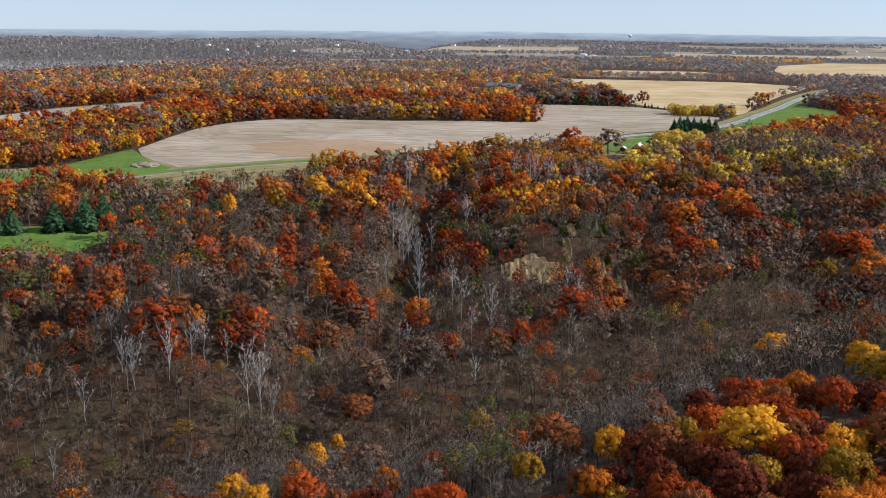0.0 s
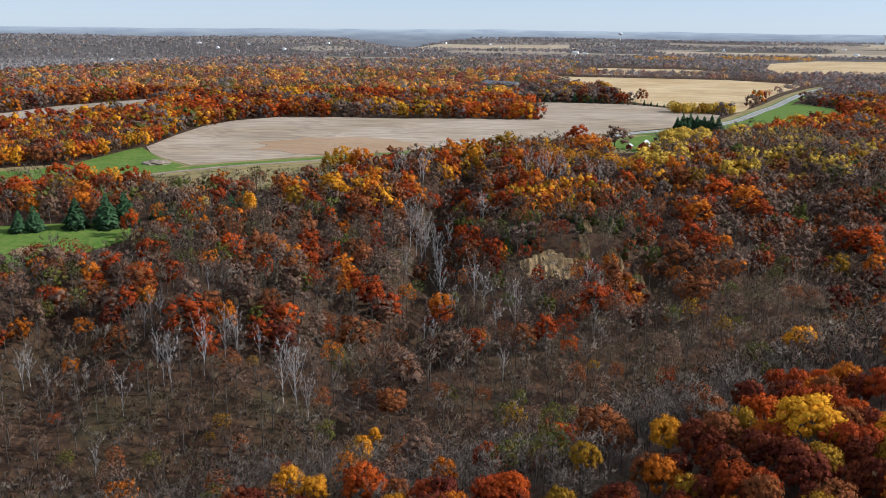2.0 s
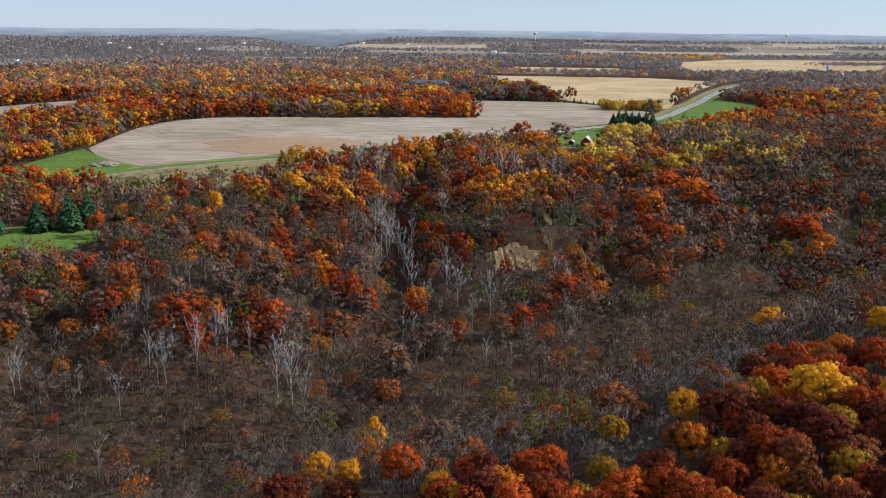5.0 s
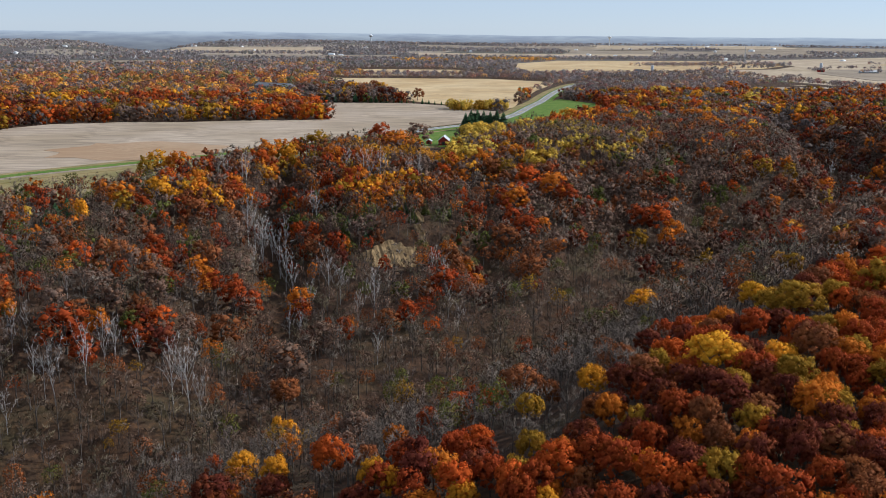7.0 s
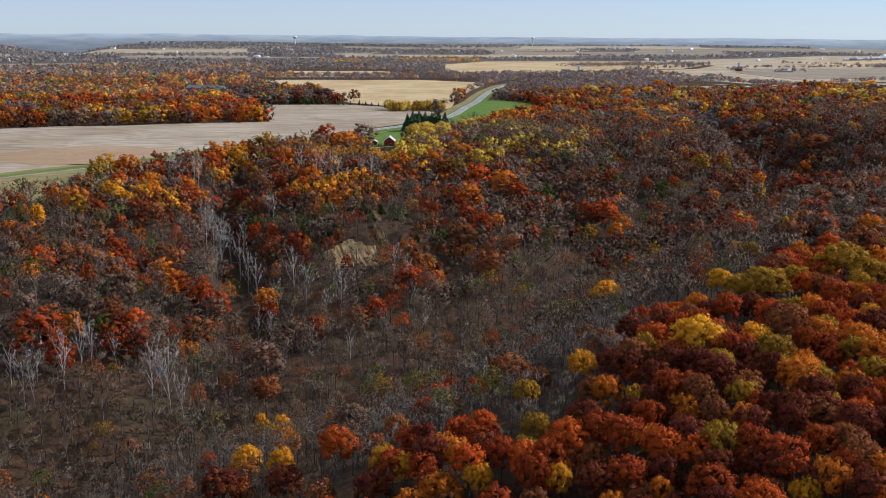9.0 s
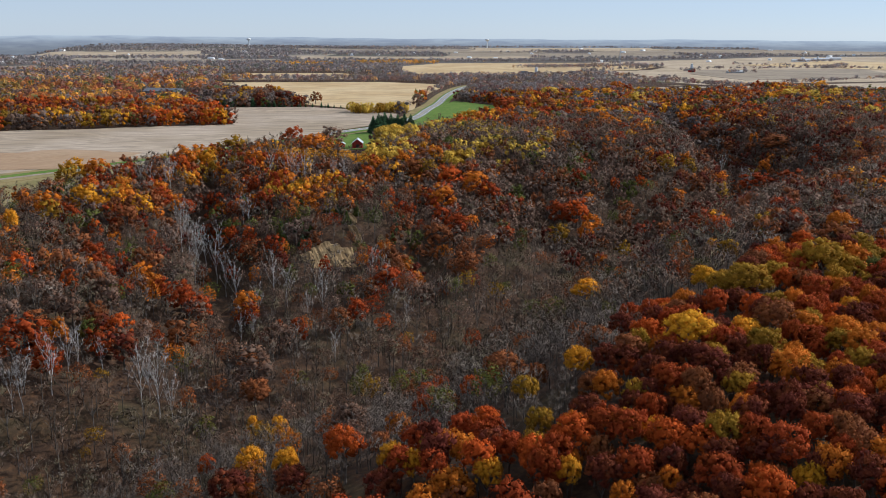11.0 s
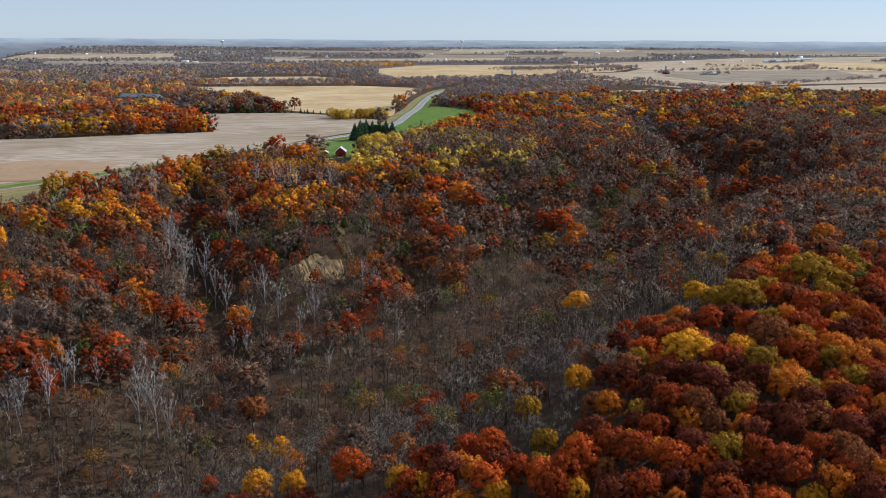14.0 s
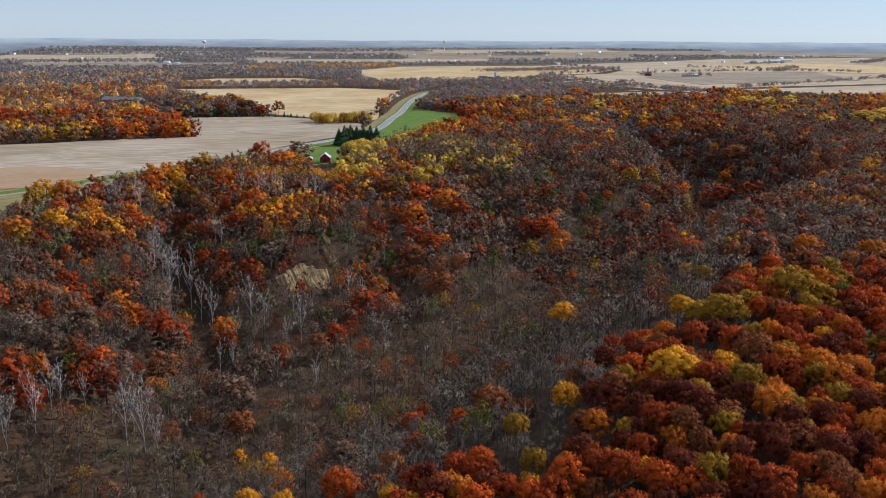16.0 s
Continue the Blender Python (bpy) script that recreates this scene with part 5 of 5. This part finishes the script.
# ---- trees of the fields and farm ----
r = RS(81)
for k in range(26):                                    # row of small spruces along the field
    t = k / 25
    tree("spruce", 128 + 150 * t + r.uniform(-3, 3), 1138 - 78 * t * t + r.uniform(-3, 3), r.uniform(5.5, 9) * (1.5 if t < 0.45 else 0.8), "n", r.uniform(1.0, 1.4))
for k in range(84):                                    # copse beside the golden field
    tree("oak_mid", 112 + 112 * r.rand(), 1152 + 130 * r.rand(), r.uniform(16, 23), pick(r, {"d": 5, "h": 2, "b": 1, "y": 0.8, "m": 0.8, "k": 0.6}), 1.15)
tree("oak_mid", 246, 1146, 19, "b", 1.25)
for k in range(54):                                    # yellow thicket by the road
    tree("shrub", 250 + 64 * r.rand(), 988 + 38 * r.rand(), r.uniform(9, 14), pick(r, {"v": 2, "p": 4}), 1.0)

WOOD_EDGE = [(-190, 812), (-100, 879), (-7, 878), (53, 904), (92, 898), (98, 1000), (100, 1118), (134, 1136)]
for (x0, y0), (x1, y1) in zip(WOOD_EDGE, WOOD_EDGE[1:]):   # low growth where wood meets stubble
    n = int(math.hypot(x1 - x0, y1 - y0) / 7)
    for k in range(n):
        t = (k + r.rand()) / n
        ex, ey = x0 + (x1 - x0) * t - r.uniform(0, 9), y0 + (y1 - y0) * t + r.uniform(0, 14)
        if not bool(free(np.array([ex]), np.array([ey]), 0)[0]):
            continue
        tree("shrub", ex, ey, r.uniform(4, 7.5), pick(r, {"b": 3, "m": 2, "r": 2, "d": 3, "v": 1, "o": 1}), 1.0)

for k in range(7):                                     # great yellow cottonwoods beside the farmyard
    tree("oak_near", 152 + 4.6 * k, 646 + 9 * math.sin(k * 2.4), r.uniform(18, 22.5), "p", r.uniform(0.9, 1.1))

for k in range(24):                                    # second row of the spruce clump
    tree("spruce", 197 + 35 * r.rand(), 782 + 18 * r.rand(), r.uniform(9, 16), "n", r.uniform(1.9, 2.8))

PAINT_RED = surface("barn_red_boards", (0.26, 0.03, 0.025), (0.34, 0.05, 0.04), 0.6)
ROOF_METAL = surface("pale_metal_roof", (0.5, 0.52, 0.54), (0.62, 0.63, 0.65), 0.3, rough=0.5)
ROOF_GREY = surface("grey_shingle_roof", (0.15, 0.15, 0.16), (0.2, 0.2, 0.21), 0.3)
WALL_WHITE = surface("white_siding", (0.72, 0.72, 0.7), (0.8, 0.8, 0.78), 0.3)
WALL_GREY = surface("weathered_grey_boards", (0.2, 0.19, 0.19), (0.28, 0.27, 0.26), 0.4)
DARK_DOOR = surface("dark_opening_boards", (0.05, 0.045, 0.04), (0.08, 0.07, 0.06), 0.5)
STEEL = surface("galvanised_steel", (0.4, 0.42, 0.44), (0.5, 0.52, 0.54), 0.3, rough=0.5)


def box_bm(x0, x1, y0, y1, z0, z1, bevel=0.0):
    bm = bmesh.new()
    bmesh.ops.create_cube(bm, size=1)
    for v in bm.verts:
        v.co = Vector(((x0 + x1) / 2 + v.co.x * (x1 - x0), (y0 + y1) / 2 + v.co.y * (y1 - y0), (z0 + z1) / 2 + v.co.z * (z1 - z0)))
    if bevel:
        bmesh.ops.bevel(bm, geom=bm.edges[:], offset=bevel, segments=1, affect="EDGES")
    return bm


def gable_house(name, x, y, rz, w, l, eave, ridge, wall_mat, roof_mat, label, category, doors=1, windows=2):
    """A building with a gabled roof: walls, two roof slopes with overhang, doors and windows set proud."""
    root = new(name)
    root.matrix_basis = pose(x, y, float(ground_z(x, y)) + 0.35, 0, 0, rz)
    bm = bmesh.new()
    prof = [(-w / 2, -1), (w / 2, -1), (w / 2, eave), (0, ridge), (-w / 2, eave)]
    a = [bm.verts.new((px, -l / 2, pz)) for px, pz in prof]
    b = [bm.verts.new((px, l / 2, pz)) for px, pz in prof]
    bm.faces.new(a[::-1])
    bm.faces.new(b)
    for k in range(5):
        bm.faces.new((a[k], a[(k + 1) % 5], b[(k + 1) % 5], b[k]))
    bmesh.ops.recalc_face_normals(bm, faces=bm.faces[:])
    part("wall", bm_mesh("wall", bm, wall_mat), root)
    run, rise = w / 2 + 0.5, (ridge - eave) * (w / 2 + 0.5) / (w / 2)
    for s in (-1, 1):
        bm = bmesh.new()
        q = [(0, -l / 2 - 0.5, ridge + 0.05), (s * run, -l / 2 - 0.5, ridge - rise + 0.05), (s * run, l / 2 + 0.5, ridge - rise + 0.05), (0, l / 2 + 0.5, ridge + 0.05)]
        lo = [bm.verts.new(p) for p in q]
        hi = [bm.verts.new((p[0], p[1], p[2] + 0.22)) for p in q]
        bm.faces.new(lo)
        bm.faces.new(hi)
        for k in range(4):
            bm.faces.new((lo[k], lo[(k + 1) % 4], hi[(k + 1) % 4], hi[k]))
        bmesh.ops.recalc_face_normals(bm, faces=bm.faces[:])
        part("roof", bm_mesh("roof", bm, roof_mat), root)
    for k in range(doors):
        dx = (k - (doors - 1) / 2) * 3.4
        part("door", bm_mesh("door", box_bm(dx - w * 0.16, dx + w * 0.16, -l / 2 - 0.06, -l / 2 + 0.05, 0, eave * 0.8), DARK_DOOR), root)
    for k in range(windows):
        wy = (k - (windows - 1) / 2) * l / max(windows, 1)
        for s in (-1, 1):
            part("window", bm_mesh("window", box_bm(s * w / 2 - 0.06, s * w / 2 + 0.06, wy - 0.6, wy + 0.6, eave * 0.45, eave * 0.8), DARK_DOOR), root)
    return tagged(root, label, category)


gable_house("barn", 146, 684, -22, 8, 11, 4.2, 7.4, PAINT_RED, ROOF_METAL, "red board barn with pale metal roof among trees", "barn")
gable_house("shed", 137, 696, -22, 4, 5, 2.6, 3.8, PAINT_RED, ROOF_METAL, "small red shed beside the barn", "shed", windows=0)
gable_house("long_shed", 92, 1408, 52, 22, 58, 4.5, 8.5, WALL_GREY, ROOF_GREY, "long low building with grey roof in the woods", "building", 2, 5)
gable_house("farm_barn", 880, 1748, 30, 13, 20, 6, 12, WALL_GREY, ROOF_GREY, "weathered grey barn by the country road", "barn")
gable_house("farmhouse", 905, 1770, 10, 9, 12, 5.5, 9, WALL_WHITE, ROOF_GREY, "white farmhouse beside the grey barn", "house", 1, 3)
gable_house("farmhouse", 24, 2460, 60, 11, 16, 6, 10, WALL_WHITE, ROOF_GREY, "white farmhouse far off in the woods", "house", 1, 3)
gable_house("farm_barn", 1405, 1845, -20, 12, 18, 5.5, 10, PAINT_RED, ROOF_GREY, "dark red barn by a clump of trees", "barn")
gable_house("long_shed", 1480, 1775, 70, 14, 40, 4, 6.5, STEEL, ROOF_METAL, "low steel farm shed beside trees", "shed", 1, 3)
for k, (x, y, rz) in enumerate([(2380, 2480, 60), (2460, 2520, 60), (2560, 2560, 62), (2650, 2590, 62)]):
    gable_house("long_shed", x, y, rz, 18, 55, 4.5, 8, WALL_WHITE, ROOF_METAL, "long white livestock shed on the plain", "shed", 1, 4)


def lathe_bm(prof, n=16):
    """A body of revolution from (radius, height) pairs."""
    bm = bmesh.new()
    rings = [[bm.verts.new((rr * math.cos(2 * math.pi * k / n), rr * math.sin(2 * math.pi * k / n), z)) for k in range(n)] for rr, z in prof]
    for p, q in zip(rings, rings[1:]):
        for k in range(n):
            bm.faces.new((p[k], p[(k + 1) % n], q[(k + 1) % n], q[k]))
    bm.faces.new(rings[0][::-1])
    bm.faces.new(rings[-1])
    for fc in bm.faces:
        fc.smooth = True
    return bm


def silo(x, y, h, rr, label):
    root = new("silo")
    root.matrix_basis = pose(x, y, float(ground_z(x, y)))
    part("drum", bm_mesh("drum", lathe_bm([(rr, -1), (rr, h)]), STEEL), root)
    part("dome", bm_mesh("dome", lathe_bm([(rr * 1.02, h), (rr * 0.85, h + rr * 0.5), (rr * 0.45, h + rr * 0.85), (0.1, h + rr)]), ROOF_METAL), root)
    return tagged(root, label, "silo", "silos")


for x, y in ((2420, 2440), (2432, 2452), (1418, 1862), (914, 1752)):
    silo(x, y, 18, 3.2, "tall galvanised grain silo on a farm")


def water_tower(x, y, h, label):
    root = new("water_tower")
    root.matrix_basis = pose(x, y, float(ground_z(x, y)))
    part("stem", bm_mesh("stem", lathe_bm([(4.5, -2), (2.4, 6), (2.2, h * 0.72), (3.5, h * 0.76)]), WALL_WHITE), root)
    part("tank", bm_mesh("tank", lathe_bm([(3.5, h * 0.76), (9, h * 0.82), (10.5, h * 0.88), (9.5, h * 0.95), (6, h * 0.99), (0.3, h * 1.01)]), WALL_WHITE), root)
    return tagged(root, label, "water tower", "water towers")


water_tower(850, 4300, 42, "white water tower on the horizon")
water_tower(2010, 4180, 46, "white water tower above the distant town")


def pylon(x, y, h):
    root = new("lattice_mast")
    root.matrix_basis = pose(x, y, float(ground_z(x, y)))
    bits = []
    lv = np.linspace(0, 1, 8)
    for sx, sy in ((-1, -1), (1, -1), (1, 1), (-1, 1)):
        bits.append(tube((sx * 2.6, sy * 2.6, -1), (sx * 0.5, sy * 0.5, h), 0.25, 0.18, 4))
    v, f = join(bits)
    part("legs_frame", soup("legs_frame", v, f, STEEL), root)
    bits = []
    for a, b in zip(lv, lv[1:]):
        wa, wb = 2.6 - 2.1 * a, 2.6 - 2.1 * b
        for (ax, ay), (bx, by) in (((-1, -1), (1, -1)), ((1, -1), (1, 1)), ((1, 1), (-1, 1)), ((-1, 1), (-1, -1))):
            bits.append(tube((ax * wa, ay * wa, a * h), (bx * wb, by * wb, b * h), 0.12, 0.12, 3))
    v, f = join(bits)
    part("bracing", soup("bracing", v, f, STEEL), root)
    return tagged(root, "tall steel lattice mast on the plain", "mast")


pylon(1560, 2380, 48)

# utility poles along the road
for k, (x, y) in enumerate(zip(np.linspace(330, 590, 7), np.interp(np.linspace(330, 590, 7), [300, 350, 398, 446, 496, 545, 600], [960, 1050, 1130, 1225, 1315, 1395, 1470]))):
    root = new("utility_pole")
    root.matrix_basis = pose(float(x) - 14, float(y) + 6, float(ground_z(x, y)))
    part("pole", soup("pole", *tube((0, 0, -1), (0, 0, 10), 0.18, 0.12, 6), BARK), root)
    part("crossarm", bm_mesh("crossarm", box_bm(-1.2, 1.2, -0.07, 0.07, 9.0, 9.2), BARK), root)
    tagged(root, "wooden utility pole beside the country road", "utility pole", "utility poles")

# heap of earth in the meadow
bm = bmesh.new()
bmesh.ops.create_icosphere(bm, subdivisions=4, radius=1)
for v in bm.verts:
    k = 1 + 0.25 * noise.noise(v.co * 2.2) + 0.12 * noise.noise(v.co * 6)
    v.co = Vector((v.co.x * 9 * k, v.co.y * 7 * k, v.co.z * 2.6 * k))
heap = new("earth_heap", bm_mesh("earth_heap", bm, DIRT))
heap.location = (-196, 604, float(ground_z(-196, 604)) + 0.4)
tagged(heap, "heap of pale earth and brush in the green meadow", "earth heap")

# farm buildings and houses strewn over the far plain
r = RS(91)
bits = []
for _ in range(70):
    x, y = r.uniform(-1500, 4300), r.uniform(2500, 4300)
    if math.hypot(x, y) > 4600 or not in_sweep(x, y):
        continue
    w, l, h = r.uniform(7, 12), r.uniform(10, 30), r.uniform(3.5, 6)
    a = r.uniform(0, 3.14)
    c = np.array([[-w, -l, -3], [w, -l, -3], [w, l, -3], [-w, l, -3], [-w, -l, h], [w, -l, h], [w, l, h], [-w, l, h], [0, -l, h * 1.5], [0, l, h * 1.5]]) * np.array([0.5, 0.5, 1])
    R2 = np.array([[math.cos(a), -math.sin(a), 0], [math.sin(a), math.cos(a), 0], [0, 0, 1]])
    f = np.array([[0, 1, 5], [0, 5, 4], [1, 2, 6], [1, 6, 5], [2, 3, 7], [2, 7, 6], [3, 0, 4], [3, 4, 7], [4, 5, 8], [6, 7, 9], [5, 6, 9], [5, 9, 8], [7, 4, 8], [7, 8, 9]])
    bits.append((c @ R2.T + np.array([x, y, float(ground_z(x, y))]), f))
v, f = join(bits)
tagged(new("distant_buildings", soup("distant_buildings", v, f, WALL_WHITE)), "pale houses and sheds strewn over the far plain", "buildings", kind="stuff")

# ---- the last hazy hills, so far off that they do not shift ----
def backdrop_material():
    """Haze painted as glow: the colour pales upwards towards the sky, in loose patches."""
    m, n, l, b = nodes_of("hazy_distance")
    geo = n.new("ShaderNodeNewGeometry")
    mp = n.new("ShaderNodeMapping")
    mp.inputs["Scale"].default_value = (0.006, 0.006, 0.05)
    l.new(geo.outputs["Position"], mp.inputs["Vector"])
    ns = noise_node(n, l, 1.0, 6, mp.outputs[0], 0.65)
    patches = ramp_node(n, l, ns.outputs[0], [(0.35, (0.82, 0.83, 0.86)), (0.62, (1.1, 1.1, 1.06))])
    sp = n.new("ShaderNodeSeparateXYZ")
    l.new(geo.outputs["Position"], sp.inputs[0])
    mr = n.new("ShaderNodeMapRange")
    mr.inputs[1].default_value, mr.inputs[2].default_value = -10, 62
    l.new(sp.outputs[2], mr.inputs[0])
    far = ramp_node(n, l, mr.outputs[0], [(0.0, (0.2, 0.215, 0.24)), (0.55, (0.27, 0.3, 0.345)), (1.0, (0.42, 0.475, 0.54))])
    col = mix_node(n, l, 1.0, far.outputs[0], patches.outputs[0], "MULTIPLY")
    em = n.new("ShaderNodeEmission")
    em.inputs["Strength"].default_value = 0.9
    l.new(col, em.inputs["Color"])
    out = [k for k in n if k.bl_idname == "ShaderNodeOutputMaterial"][0]
    l.new(em.outputs[0], out.inputs[0])
    return m


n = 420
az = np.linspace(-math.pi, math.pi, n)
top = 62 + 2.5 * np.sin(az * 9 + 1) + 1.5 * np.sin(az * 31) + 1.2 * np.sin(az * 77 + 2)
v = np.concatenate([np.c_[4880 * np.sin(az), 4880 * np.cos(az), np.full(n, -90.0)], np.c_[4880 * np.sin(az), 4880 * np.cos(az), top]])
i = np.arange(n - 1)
tagged(new("backdrop", soup("backdrop", v, np.c_[i, i + 1, n + i + 1, n + i], backdrop_material())), "glowing backdrop of blue-grey hills with painted haze on the horizon", "backdrop", kind="structure")
